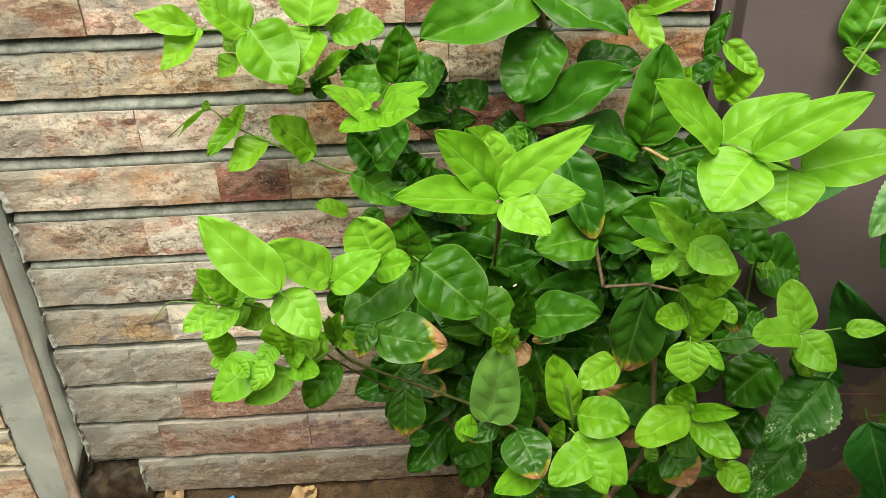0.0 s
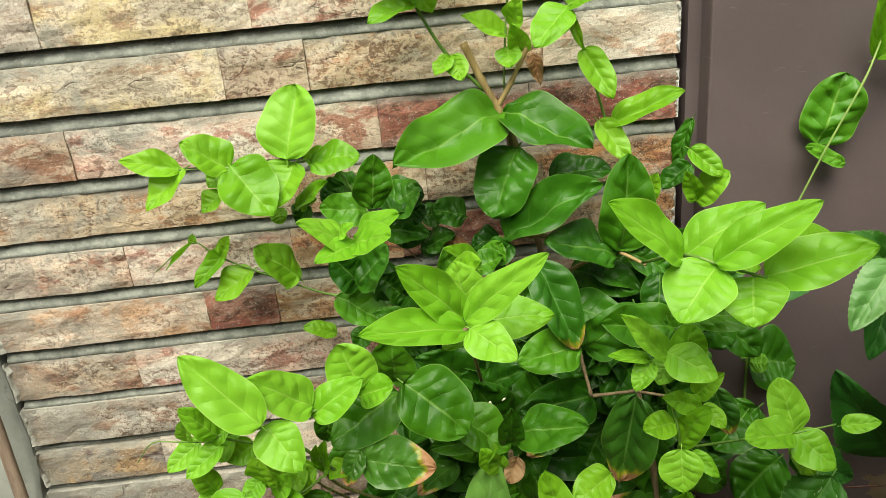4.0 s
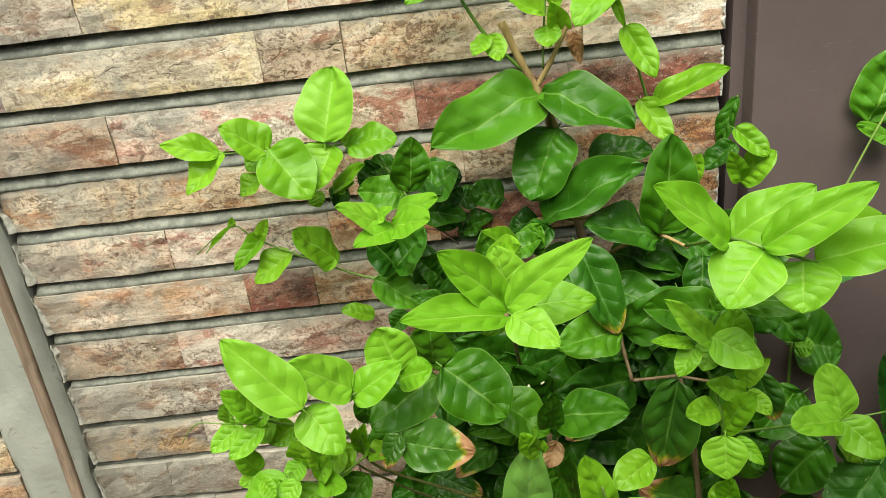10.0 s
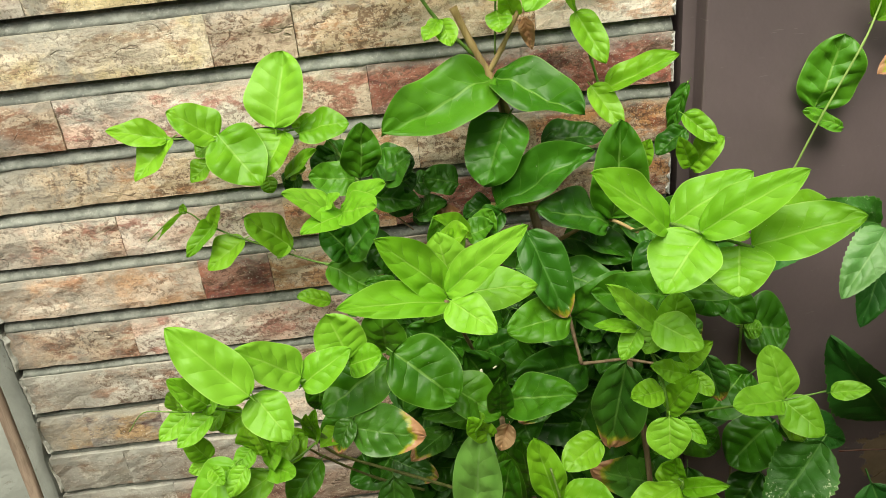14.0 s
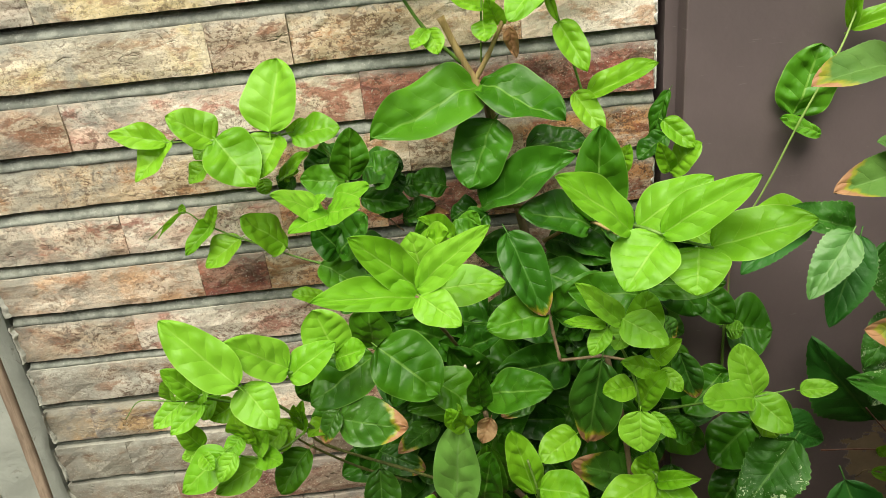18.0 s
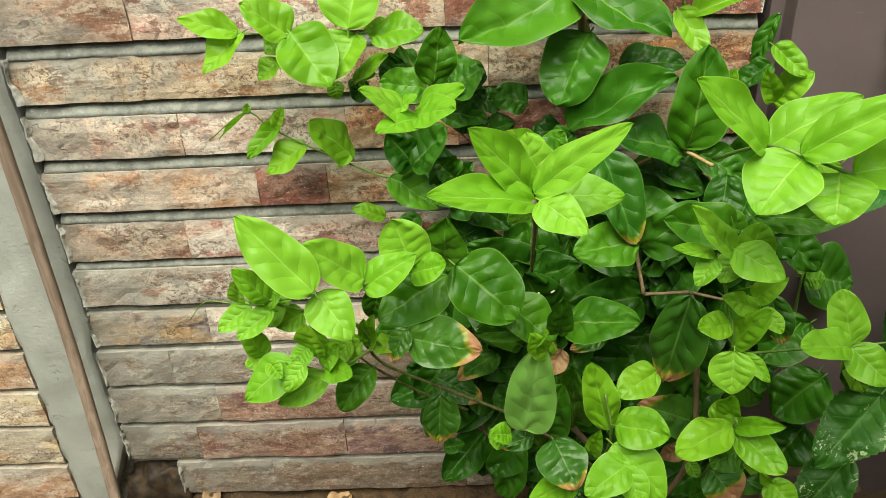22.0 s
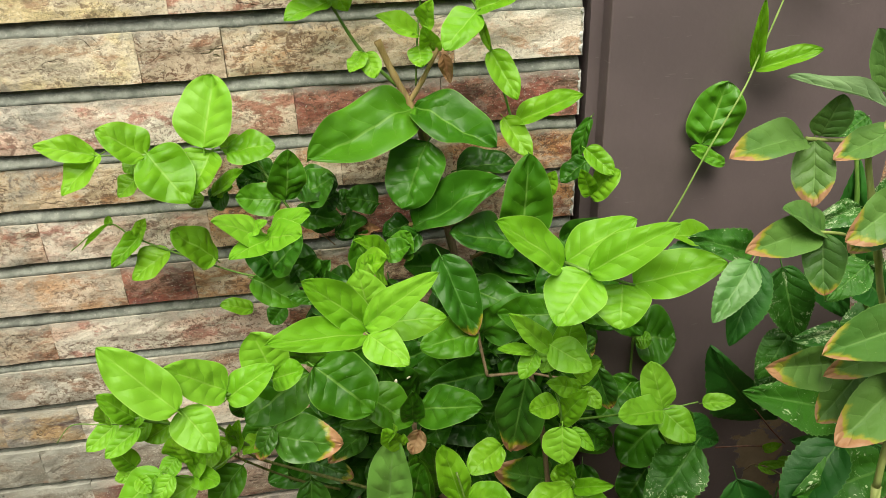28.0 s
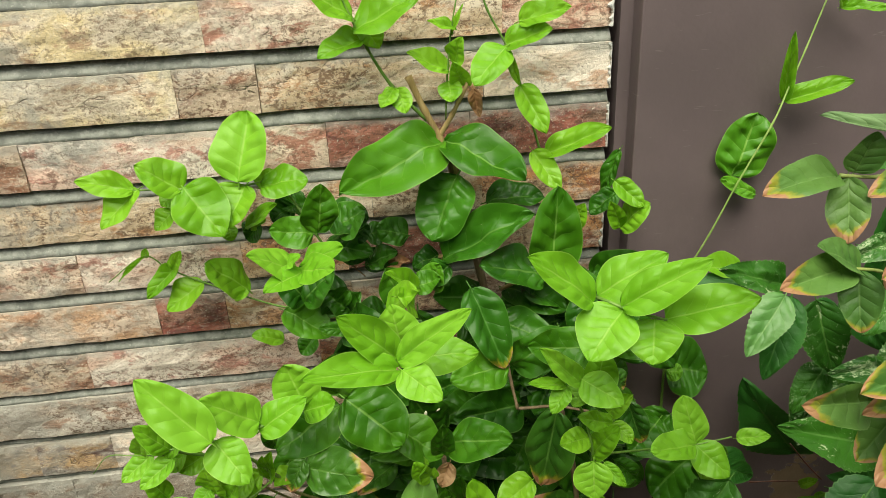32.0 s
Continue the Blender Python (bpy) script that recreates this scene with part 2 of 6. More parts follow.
def wood_mat(name, a, b, rough=0.7):
    n = Net(name)
    g = n.noise(n.coords((1, 1, 0.06)), 190, 5, 0.6, 0.4)
    lo = n.noise(n.coords((1, 1, 0.5)), 30, 4, 0.6)
    col = n.mix(n.ramp(g, 0.35, 0.65), a, b)
    col = n.mix(n.m("MULTIPLY", n.ramp(lo, 0.55, 0.7), 0.4), col, (0.08, 0.06, 0.045))
    return n.done(col, rough, n.bump(n.m("ADD", g, lo), 0.4, 0.001), 0.4)


def plain_mat(name, a, b, scale=60, rough=0.6, bump=0.3, spec=0.4):
    n = Net(name)
    f = n.noise(n.coords(), scale, 5, 0.6)
    return n.done(n.mix(n.ramp(f, 0.35, 0.65), a, b), rough, n.bump(f, bump, 0.001), spec)


PLASTER, PAINT, SOIL = plaster_mat(), paint_mat(), soil_mat()
PETAL = plain_mat("cream_petal", (0.7, 0.68, 0.5), (0.8, 0.78, 0.62), 80, 0.6)
STICK = wood_mat("weathered_stick", (0.2, 0.145, 0.108), (0.3, 0.225, 0.17))
WOODS = {
    "bark": wood_mat("brown_bark", (0.15, 0.1, 0.055), (0.25, 0.18, 0.105)),
    "trunk": wood_mat("pale_bark", (0.27, 0.21, 0.145), (0.38, 0.31, 0.22)),
    "tan": wood_mat("tan_bark", (0.28, 0.19, 0.07), (0.4, 0.29, 0.13)),
    "olive": wood_mat("olive_stem", (0.085, 0.1, 0.025), (0.16, 0.17, 0.05), 0.55),
    "green": wood_mat("green_stem", (0.09, 0.2, 0.03), (0.16, 0.28, 0.05), 0.5),
    "vine": wood_mat("vine_stem", (0.2, 0.33, 0.07), (0.3, 0.42, 0.12), 0.5),
    "rosestem": wood_mat("rose_stem", (0.24, 0.31, 0.08), (0.36, 0.41, 0.14), 0.5),
    "redbark": wood_mat("red_brown_stem", (0.09, 0.035, 0.025), (0.15, 0.06, 0.04), 0.5),
}


def leaf_mat(name, dark, light, vein, rough=0.42, through_=0.3, tip=0.0, veins=5.2, blotch=0.0, pale=0.0, vein_mix=0.5, relief=1.0, spec=0.5, crisp=0.05):
    """Leaf blade: tone drifts along the blade, pale veins and rim; tip: withered brown end; blotch: cream variegation."""
    n = Net(name)
    uv = n.node("ShaderNodeSeparateXYZ", Vector=n.t.nodes.new("ShaderNodeTexCoord").outputs["UV"])
    u = n.m("ABSOLUTE", n.m("SUBTRACT", n.m("MULTIPLY", uv.outputs[0], 2.0), 1.0))
    v = uv.outputs[1]
    rnd = n.t.nodes.new("ShaderNodeObjectInfo").outputs["Random"]
    obj = n.coords((1, 1, 1))
    lo = n.noise(obj, 1.7, 3, 0.5, 0.3)
    tone = n.m("ADD", n.m("MULTIPLY", lo, 0.8), n.m("MULTIPLY", n.m("SUBTRACT", rnd, 0.5), 0.4))
    col = n.mix(n.ramp(tone, 0.15, 0.65), dark, light)
    bend = n.m("MULTIPLY", n.m("POWER", u, 0.85), 1.25 * veins / 5.2)
    wobble = n.m("MULTIPLY", n.m("SUBTRACT", n.noise(obj, 3.0, 2), 0.5), 0.6)
    wave = n.m("FRACT", n.m("ADD", n.m("SUBTRACT", n.m("MULTIPLY", v, veins), bend), wobble))
    side = n.m("ABSOLUTE", n.m("SUBTRACT", wave, 0.5))
    lateral = n.m("MULTIPLY", n.ramp(side, 0.465, 0.497), n.ramp(u, 0.9, 0.35))
    mid = n.m("MULTIPLY", n.ramp(u, 0.055, 0.02), n.ramp(v, 1.0, 0.6))
    veinm = n.m("MAXIMUM", mid, n.m("MULTIPLY", lateral, 0.4))
    col = n.mix(n.m("MULTIPLY", veinm, vein_mix), col, vein)
    col = n.mix(n.m("MULTIPLY", n.ramp(u, 0.955, 0.99), 0.55), col, vein)
    pores = n.noise(obj, 60, 3, 0.6)
    col = n.mix(n.m("MULTIPLY", n.ramp(pores, 0.5, 0.7), 0.12), col, dark)
    speck = n.ramp(n.noise(obj, 42, 1, 0.5), 0.79, 0.81)
    col = n.mix(n.m("MULTIPLY", speck, 0.5), col, (0.5, 0.5, 0.36))
    if blotch:
        b = n.ramp(n.m("ADD", n.noise(obj, 17, 6, 0.7, 1.2), n.m("MULTIPLY", n.noise(obj, 3, 2), 0.5)), 0.83 - blotch, 0.87 - blotch)
        col = n.mix(n.m("MULTIPLY", b, 0.8), col, (0.5, 0.62, 0.36))
    if pale:
        end = n.ramp(n.m("ADD", n.m("SUBTRACT", v, n.m("MULTIPLY", u, -0.1)), n.m("MULTIPLY", lo, 0.12)), 0.86, 1.03)
        col = n.mix(n.m("MULTIPLY", end, pale), col, (0.8, 0.7, 0.4))
    if tip:
        edge = n.m("ADD", n.m("ADD", v, n.m("MULTIPLY", u, 0.12)), n.m("MULTIPLY", n.m("SUBTRACT", n.noise(obj, 3.5, 5, 0.65), 0.5), 0.42))
        edge = n.m("ADD", edge, n.m("MULTIPLY", n.m("SUBTRACT", rnd, 0.5), 0.12))
        a = 1.0 - tip
        col = n.mix(n.m("MULTIPLY", n.ramp(edge, a - 0.09, a), 0.7), col, (0.38, 0.33, 0.03))
        brown = n.mix(n.noise(obj, 9, 5), (0.27, 0.11, 0.045), (0.5, 0.29, 0.16))
        col = n.mix(n.ramp(edge, a, a + 0.04), col, brown)
    puff = n.m("MULTIPLY", n.m("SUBTRACT", 1.0, n.m("POWER", n.m("MULTIPLY", side, 2.0), 2.5)), n.ramp(u, 1.0, 0.5))
    cells = n.noise(obj, 8.0, 2, 0.5, 0.5)
    h = n.m("ADD", n.m("MULTIPLY", veinm, -0.25), n.m("MULTIPLY", puff, 0.5 * relief))
    h = n.m("ADD", h, n.m("MULTIPLY", cells, 0.5 * relief))
    h = n.m("ADD", h, n.m("MULTIPLY", pores, crisp))
    nrm = n.bump(h, 1.0, 0.0009)
    n.done(col, rough, nrm, spec)
    tr = n.node("ShaderNodeBsdfTranslucent", Color=n.mix(0.5, col, light))
    mx = n.node("ShaderNodeMixShader", Fac=through_)
    n.t.links.new(n.bsdf.outputs[0], mx.inputs[1])
    n.t.links.new(tr.outputs[0], mx.inputs[2])
    n.t.links.new(mx.outputs[0], n.out.inputs[0])
    return n.mat


LIME = leaf_mat("lime_leaf", (0.142, 0.375, 0.016), (0.21, 0.475, 0.034), (0.4, 0.64, 0.13), 0.45, 0.26, vein_mix=0.38, relief=0.9, spec=0.3)
FRESH = leaf_mat("fresh_leaf", (0.125, 0.335, 0.012), (0.215, 0.47, 0.026), (0.36, 0.6, 0.12), 0.42, 0.3, vein_mix=0.38, relief=1.0, spec=0.35)
MID = leaf_mat("mid_green_leaf", (0.026, 0.115, 0.004), (0.066, 0.208, 0.01), (0.19, 0.36, 0.07), 0.42, 0.12, vein_mix=0.5, relief=1.2, spec=0.27)
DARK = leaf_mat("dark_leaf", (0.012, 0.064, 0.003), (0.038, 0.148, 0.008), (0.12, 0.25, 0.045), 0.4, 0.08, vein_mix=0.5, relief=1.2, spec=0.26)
VINE = leaf_mat("quilted_vine_leaf", (0.07, 0.24, 0.012), (0.13, 0.35, 0.02), (0.3, 0.52, 0.1), 0.4, 0.2, vein_mix=0.5, relief=1.6, spec=0.4)
PALE = leaf_mat("pale_leaf", (0.1, 0.29, 0.04), (0.17, 0.37, 0.07), (0.24, 0.42, 0.14), 0.34, 0.15)
BROWNED = leaf_mat("browned_leaf", (0.02, 0.085, 0.008), (0.055, 0.165, 0.016), (0.14, 0.28, 0.06), 0.34, 0.1, tip=0.07, relief=1.4, spec=0.35)
WITHERED = leaf_mat("half_withered_leaf", (0.02, 0.1, 0.01), (0.05, 0.17, 0.02), (0.13, 0.28, 0.06), 0.36, 0.1, tip=0.3, relief=1.2, spec=0.25)
TIPPED = leaf_mat("tip_browned_leaf", (0.01, 0.062, 0.004), (0.028, 0.118, 0.008), (0.1, 0.24, 0.05), 0.4, 0.1, tip=-0.05, spec=0.25)
DRY = leaf_mat("withered_leaf", (0.3, 0.15, 0.065), (0.54, 0.36, 0.2), (0.36, 0.2, 0.1), 0.7, 0.15)
HIB = leaf_mat("hibiscus_leaf", (0.01, 0.075, 0.008), (0.028, 0.14, 0.016), (0.1, 0.25, 0.05), 0.52, 0.12, veins=6.5, spec=0.35, crisp=0.25)
HIBP = leaf_mat("pale_hibiscus_leaf", (0.1, 0.27, 0.06), (0.17, 0.36, 0.1), (0.28, 0.48, 0.16), 0.42, 0.2, veins=5.0)
HIBV = leaf_mat("flecked_hibiscus_leaf", (0.018, 0.09, 0.006), (0.04, 0.155, 0.012), (0.13, 0.28, 0.06), 0.52, 0.12, veins=6.5, blotch=-0.05, relief=1.4, spec=0.35, crisp=0.35)
HIBW = leaf_mat("cream_flecked_leaf", (0.02, 0.1, 0.01), (0.045, 0.165, 0.02), (0.16, 0.3, 0.08), 0.45, 0.15, veins=5.0, blotch=0.03, relief=1.4)
ROSE = leaf_mat("rose_leaf", (0.058, 0.155, 0.028), (0.11, 0.23, 0.05), (0.2, 0.36, 0.1), 0.5, 0.18, spec=0.4)
ROSEB = leaf_mat("browned_rose_leaf", (0.058, 0.155, 0.026), (0.11, 0.225, 0.046), (0.18, 0.32, 0.09), 0.5, 0.18, tip=0.08, spec=0.4)
ROSEP = leaf_mat("dull_rose_leaf", (0.14, 0.25, 0.1), (0.22, 0.34, 0.15), (0.28, 0.4, 0.18), 0.5, 0.2)
CROTON = leaf_mat("cream_tipped_leaf", (0.22, 0.5, 0.02), (0.33, 0.62, 0.04), (0.42, 0.64, 0.12), 0.42, 0.25, pale=0.95)


# ---- mesh helpers ----
def link_mesh(name, bm, mat, parent=None, label="", smooth=False):
    me = bpy.data.meshes.new(name)
    bm.to_mesh(me)
    bm.free()
    if mat:
        me.materials.append(mat)
    if smooth == "front":
        me.polygons.foreach_set("use_smooth", [p.normal.y < -0.5 for p in me.polygons])
    elif smooth:
        me.polygons.foreach_set("use_smooth", [True] * len(me.polygons))
    ob = new(name, me)
    if parent is not None:
        ob.parent = parent
    return tagged(ob, label)


def part(name, bm, mat, parent, label="", smooth=False):
    return link_mesh(name, bm, mat, parent, label, smooth)


def box_bm(x0, x1, y0, y1, z0, z1, bevel=0.0, seg=2):
    bm = bmesh.new()
    bmesh.ops.create_cube(bm, size=1, matrix=Matrix.LocRotScale(((x0 + x1) / 2, (y0 + y1) / 2, (z0 + z1) / 2), None, (x1 - x0, y1 - y0, z1 - z0)))
    if bevel:
        bmesh.ops.bevel(bm, geom=bm.edges[:], offset=bevel, segments=seg, affect="EDGES", profile=0.6)
    return bm


def empty(name, at=(0, 0, 0)):
    ob = new(name)
    ob.location = at
    ob.empty_display_size = 0.02
    return ob


# ---- ground ----
def ground_height(x, y):
    p = Vector((x, y, 0.0))
    h = 0.012 * noise.noise(p * 4.0) + 0.009 * noise.noise(p * 13.0) + 0.006 * noise.noise(p * 37.0) + 0.0045 * noise.noise(p * 80.0)
    p.z = 0.5
    low = min(1.0, max(0.0, (-0.335 - x) / 0.09 + 0.5 * noise.noise(p * 12.0)))
    low = low * low * (3 - 2 * low) * math.exp(-((y / 0.16) ** 2))
    return -0.022 + h - 0.07 * low + 0.012 * low * noise.noise(p * 30.0)


def make_ground():
    xs = [-400, -30, -4, -1.6] + [-1.1 + 0.0115 * i for i in range(209)] + [1.8, 4, 30, 400]
    ys = [-400, -30, -6, -2] + [-1.3 + 0.0115 * i for i in range(121)] + [0.2, 2, 30, 400]
    near = lambda x, y: -1.15 < x < 1.35 and -1.35 < y < 0.12
    verts = [(x, y, ground_height(x, y) if near(x, y) else -0.025) for y in ys for x in xs]
    w = len(xs)
    faces = [(j * w + i, j * w + i + 1, (j + 1) * w + i + 1, (j + 1) * w + i) for j in range(len(ys) - 1) for i in range(w - 1)]
    me = bpy.data.meshes.new("ground")
    me.from_pydata(verts, [], faces)
    me.materials.append(SOIL)
    me.polygons.foreach_set("use_smooth", [True] * len(me.polygons))
    return tagged(new("ground", me), "bare damp brown garden soil", "ground", kind="structure")


GROUND = make_ground()

# ---- walls ----
def wall_with_slot():
    bm = box_bm(-0.4, 0.429, 0.03, 0.16, -0.2, 1.62)
    for x, y, sx, sy in ((-1.01, 0.095, 1.18, 0.13), (-0.41, 0.12, 0.02, 0.08), (0.433, 0.13, 0.008, 0.06)):
        bmesh.ops.create_cube(bm, size=1, matrix=Matrix.LocRotScale((x, y, 0.71), None, (sx, sy, 1.82)))
    return link_mesh("wall_north", bm, MORTAR)


WALL = wall_with_slot()
tagged(WALL, "stone-clad garden wall with grey mortar joints", "wall", kind="structure")
WALL_EAST = link_mesh("wall_east", box_bm(0.842, 2.2, 0.03, 0.16, -0.2, 1.62), MORTAR)
tagged(WALL_EAST, "stone-clad garden wall beside the pillar", "wall", kind="structure")


# unseen wall added far behind to block low sky light
FAR_BLOCKER = link_mesh("unseen_far_blocker", box_bm(-8, 8, -5.2, -5.0, -0.2, 2.6), BLOCKER_DARK)
tagged(FAR_BLOCKER, "unseen plain dark wall added to block low light", "wall", kind="structure")


# unseen wall added close behind to darken the bed and lower stones
NEAR_BLOCKER = link_mesh("unseen_near_blocker", box_bm(-4, 4, -1.22, -1.06, -0.2, 1.1, 0.01, 2), BLOCKER_DARK)
tagged(NEAR_BLOCKER, "unseen plain dark wall added to shade the lower bed", "wall", kind="structure")


def pillar():
    bm = box_bm(0.452, 0.842, -0.03, 0.2, -0.2, 1.7, 0.003, 2)
    bmesh.ops.create_cube(bm, size=1, matrix=Matrix.LocRotScale((0.4465, 0.098, 0.745), None, (0.019, 0.2, 1.89)))
    return tagged(link_mesh("pillar", bm, PAINT), "taupe painted pillar with flaking paint at its foot", "pillar", kind="structure")


PILLAR = pillar()


def plaster_strip():
    """Rough vertical plaster band whose ragged edges overlap the stones."""
    bm = bmesh.new()
    rows, cols = 120, 10
    grid = []
    for j in range(rows + 1):
        z = -0.095 + 1.695 * j / rows
        l = -0.511 + 0.004 * noise.noise(Vector((0.3, 0, z * 22))) + 0.004 * noise.noise(Vector((1.3, 0, z * 70)))
        r = -0.4085 - 0.008 * min(1.0, max(0.0, (0.3 - z) / 0.04)) + 0.0015 * noise.noise(Vector((5.3, 0, z * 20))) + 0.0012 * noise.noise(Vector((7.3, 0, z * 80)))
        r -= max(0.0, 0.09 - z) * 0.42
        line = []
        for i in range(cols + 1):
            s = i / cols
            x = l + (r - l) * s
            y = 0.001 - 0.003 * math.sin(math.pi * s) + 0.003 * noise.noise(Vector((x * 30, 2, z * 30)))
            line.append(bm.verts.new((x, y, z)))
        grid.append(line)
    for j in range(rows):
        for i in range(cols):
            bm.faces.new((grid[j][i], grid[j][i + 1], grid[j + 1][i + 1], grid[j + 1][i]))
    edge = [e for e in bm.edges if e.is_boundary]
    back = bmesh.ops.extrude_edge_only(bm, edges=edge)["geom"]
    for v in back:
        if isinstance(v, bmesh.types.BMVert):
            v.co.y = 0.031
    bmesh.ops.recalc_face_normals(bm, faces=bm.faces[:])
    ob = link_mesh("plaster_trim", bm, PLASTER, None, "", "front")
    return tagged(ob, "rough grey plaster band, chipped at its foot", "trim", kind="structure")


plaster_strip()

# ---- plants ----
SHAPES = {
    "broad": lambda v: math.sin(math.pi * v ** 0.88) ** (0.44 + 0.16 * v) if 0 < v < 1 else 0.0,
    "ovate": lambda v: math.sin(math.pi * v ** 0.82) ** (0.52 + 0.18 * v) if 0 < v < 1 else 0.0,
    "round": lambda v: max(0.0, 1 - (2 * v ** 0.9 - 1) ** 2) ** (0.48 + 0.12 * v),
    "serrate": lambda v: (math.sin(math.pi * v ** 0.76) ** 0.7) * (1.0 - 0.16 * v) * (1 - 0.085 * ((v * 15) % 1.0)) if 0 < v < 1 else 0.0,
    "oval": lambda v: (math.sin(math.pi * v ** 0.9) ** 0.6) * (1 - 0.03 * ((v * 18) % 1.0)) if 0 < v < 1 else 0.0,
    "lance": lambda v: (math.sin(math.pi * v ** 0.78) ** 0.85) * (1 - 1.6 * max(0.0, v - 0.78)) if 0 < v < 1 else 0.0,
}
# kind: shape, material, quilting, fold, droop, ruffle
KINDS = {
    "y": ("ovate", LIME, 0.019, 0.14, 0.22, 0.05), "yo": ("round", LIME, 0.021, 0.1, 0.2, 0.06),
    "g": ("ovate", FRESH, 0.026, 0.16, 0.25, 0.05), "go": ("round", FRESH, 0.028, 0.1, 0.2, 0.06),
    "m": ("broad", MID, 0.034, 0.14, 0.25, 0.06), "mo": ("round", MID, 0.034, 0.1, 0.25, 0.06),
    "d": ("broad", DARK, 0.042, 0.16, 0.3, 0.08), "do": ("round", DARK, 0.042, 0.12, 0.25, 0.08),
    "p": ("ovate", PALE, 0.018, 0.1, 0.12, 0.03), "b": ("broad", BROWNED, 0.03, 0.14, 0.3, 0.1),
    "bt": ("broad", TIPPED, 0.036, 0.14, 0.3, 0.07), "bk": ("broad", WITHERED, 0.03, 0.14, 0.3, 0.1), "bo": ("round", BROWNED, 0.03, 0.1, 0.3, 0.08), "x": ("ovate", DRY, 0.05, 0.5, 0.6, 0.22),
    "h": ("serrate", HIB, 0.018, 0.18, 0.25, 0.04), "hp": ("serrate", HIBP, 0.014, 0.12, 0.2, 0.03),
    "hv": ("serrate", HIBV, 0.02, 0.16, 0.25, 0.05), "v": ("serrate", HIBV, 0.035, 0.14, 0.2, 0.05),
    "vw": ("serrate", HIBW, 0.045, 0.16, 0.25, 0.1), "r": ("oval", ROSE, 0.012, 0.2, 0.2, 0.03),
    "rb": ("oval", ROSEB, 0.012, 0.2, 0.25, 0.04), "rp": ("oval", ROSEP, 0.012, 0.12, 0.1, 0.04),
    "vb": ("round", VINE, 0.045, 0.03, 0.05, 0.04), "c": ("lance", CROTON, 0.008, 0.25, 0.2, 0.02),
}
BLADES = {}


def blade(kind, variant):
    """One leaf of unit length along +y and unit width, with quilted surface and a short stalk."""
    key = (kind, variant)
    if key in BLADES:
        return BLADES[key]
    shape, mat, quilt, fold, droop, ruffle = KINDS[kind]
    rng = random.Random(kind + str(variant))
    outline = SHAPES[shape]
    top = max(outline(i / 100) for i in range(101))
    nu, nv = 14, 60 if shape in ("serrate", "oval") else 46
    fold *= rng.uniform(0.4, 1.7)
    droop *= rng.uniform(0.2, 1.1)
    ruffle *= rng.uniform(0.5, 1.5)
    sway, ph, ph2, twist = rng.uniform(-0.03, 0.03), rng.uniform(0, 6.3), rng.uniform(0, 6.3), rng.uniform(-0.15, 0.15)
    skew = rng.uniform(-0.08, 0.08)
    bm = bmesh.new()
    uvl = bm.loops.layers.uv.new("UVMap")
    grid, uvs = [], {}
    for j in range(nv + 1):
        v = j / nv
        half = 0.5 * outline(v) / top
        line = []
        for i in range(nu + 1):
            u = -1 + 2 * i / nu
            hw = half * (1 + skew * u) * (1 + 0.04 * math.sin(8 * v + ph if u > 0 else 9.5 * v + ph2))
            x = u * max(hw, 0.002) + sway * math.sin(math.pi * v)
            a = abs(u)
            q = abs(math.sin(math.pi * (5.2 * v - 1.25 * a ** 0.85)))
            q *= 0.6 + 1.2 * noise.noise(Vector((u * 1.9 + ph, v * 4, ph2)))
            z = quilt * 1.3 * q * (1 - a ** 3) * min(1, half / 0.2) * min(1, a * 3)
            z += quilt * 2.6 * noise.noise(Vector((u * 1.3 + ph2, v * 2.6, ph)))
            z += quilt * 1.9 * noise.noise(Vector((u * 2.6 + ph, v * 5.5, ph2))) * (1 - a * a)
            z += fold * a * half * 1.4 - droop * (v - 0.35) ** 2
            z += ruffle * a * a * math.sin(8.5 * v * (1.1 if u > 0 else 0.9) + (ph if u > 0 else ph2)) * 2 * half
            z += twist * x * (v - 0.3)
            y = v - 0.03 * a * a * math.sin(math.pi * v)
            vert = bm.verts.new((x, y, z))
            uvs[vert] = (i / nu, v)
            line.append(vert)
        grid.append(line)
    for j in range(nv):
        for i in range(nu):
            f = bm.faces.new((grid[j][i], grid[j][i + 1], grid[j + 1][i + 1], grid[j + 1][i]))
            for lp in f.loops:
                lp[uvl].uv = uvs[lp.vert]
    # stalk
    z0 = grid[0][nu // 2].co.z
    rings = []
    for s in (0.06, 0.0, -0.1):
        rings.append([bm.verts.new((0.018 * math.cos(k * 2.094) , s, z0 - 0.012 + 0.018 * math.sin(k * 2.094) - (0.05 if s < -0.05 else 0))) for k in range(3)])
    for a, b in zip(rings, rings[1:]):
        for k in range(3):
            f = bm.faces.new((a[k], a[(k + 1) % 3], b[(k + 1) % 3], b[k]))
            for lp in f.loops:
                lp[uvl].uv = (0.5, 0.02)
    me = bpy.data.meshes.new("leaf")
    bm.to_mesh(me)
    bm.free()
    me.materials.append(mat)
    me.polygons.foreach_set("use_smooth", [True] * len(me.polygons))
    BLADES[key] = me
    return me


FACING = Vector((-0.08, -0.72, 0.69)).normalized()


WIDER = {"y": 1.16, "d": 1.08, "do": 1.12, "m": 1.16, "mo": 1.12, "g": 1.1, "b": 1.0, "bt": 1.12, "r": 1.22, "rb": 1.22, "rp": 1.3, "h": 1.1, "v": 1.1}


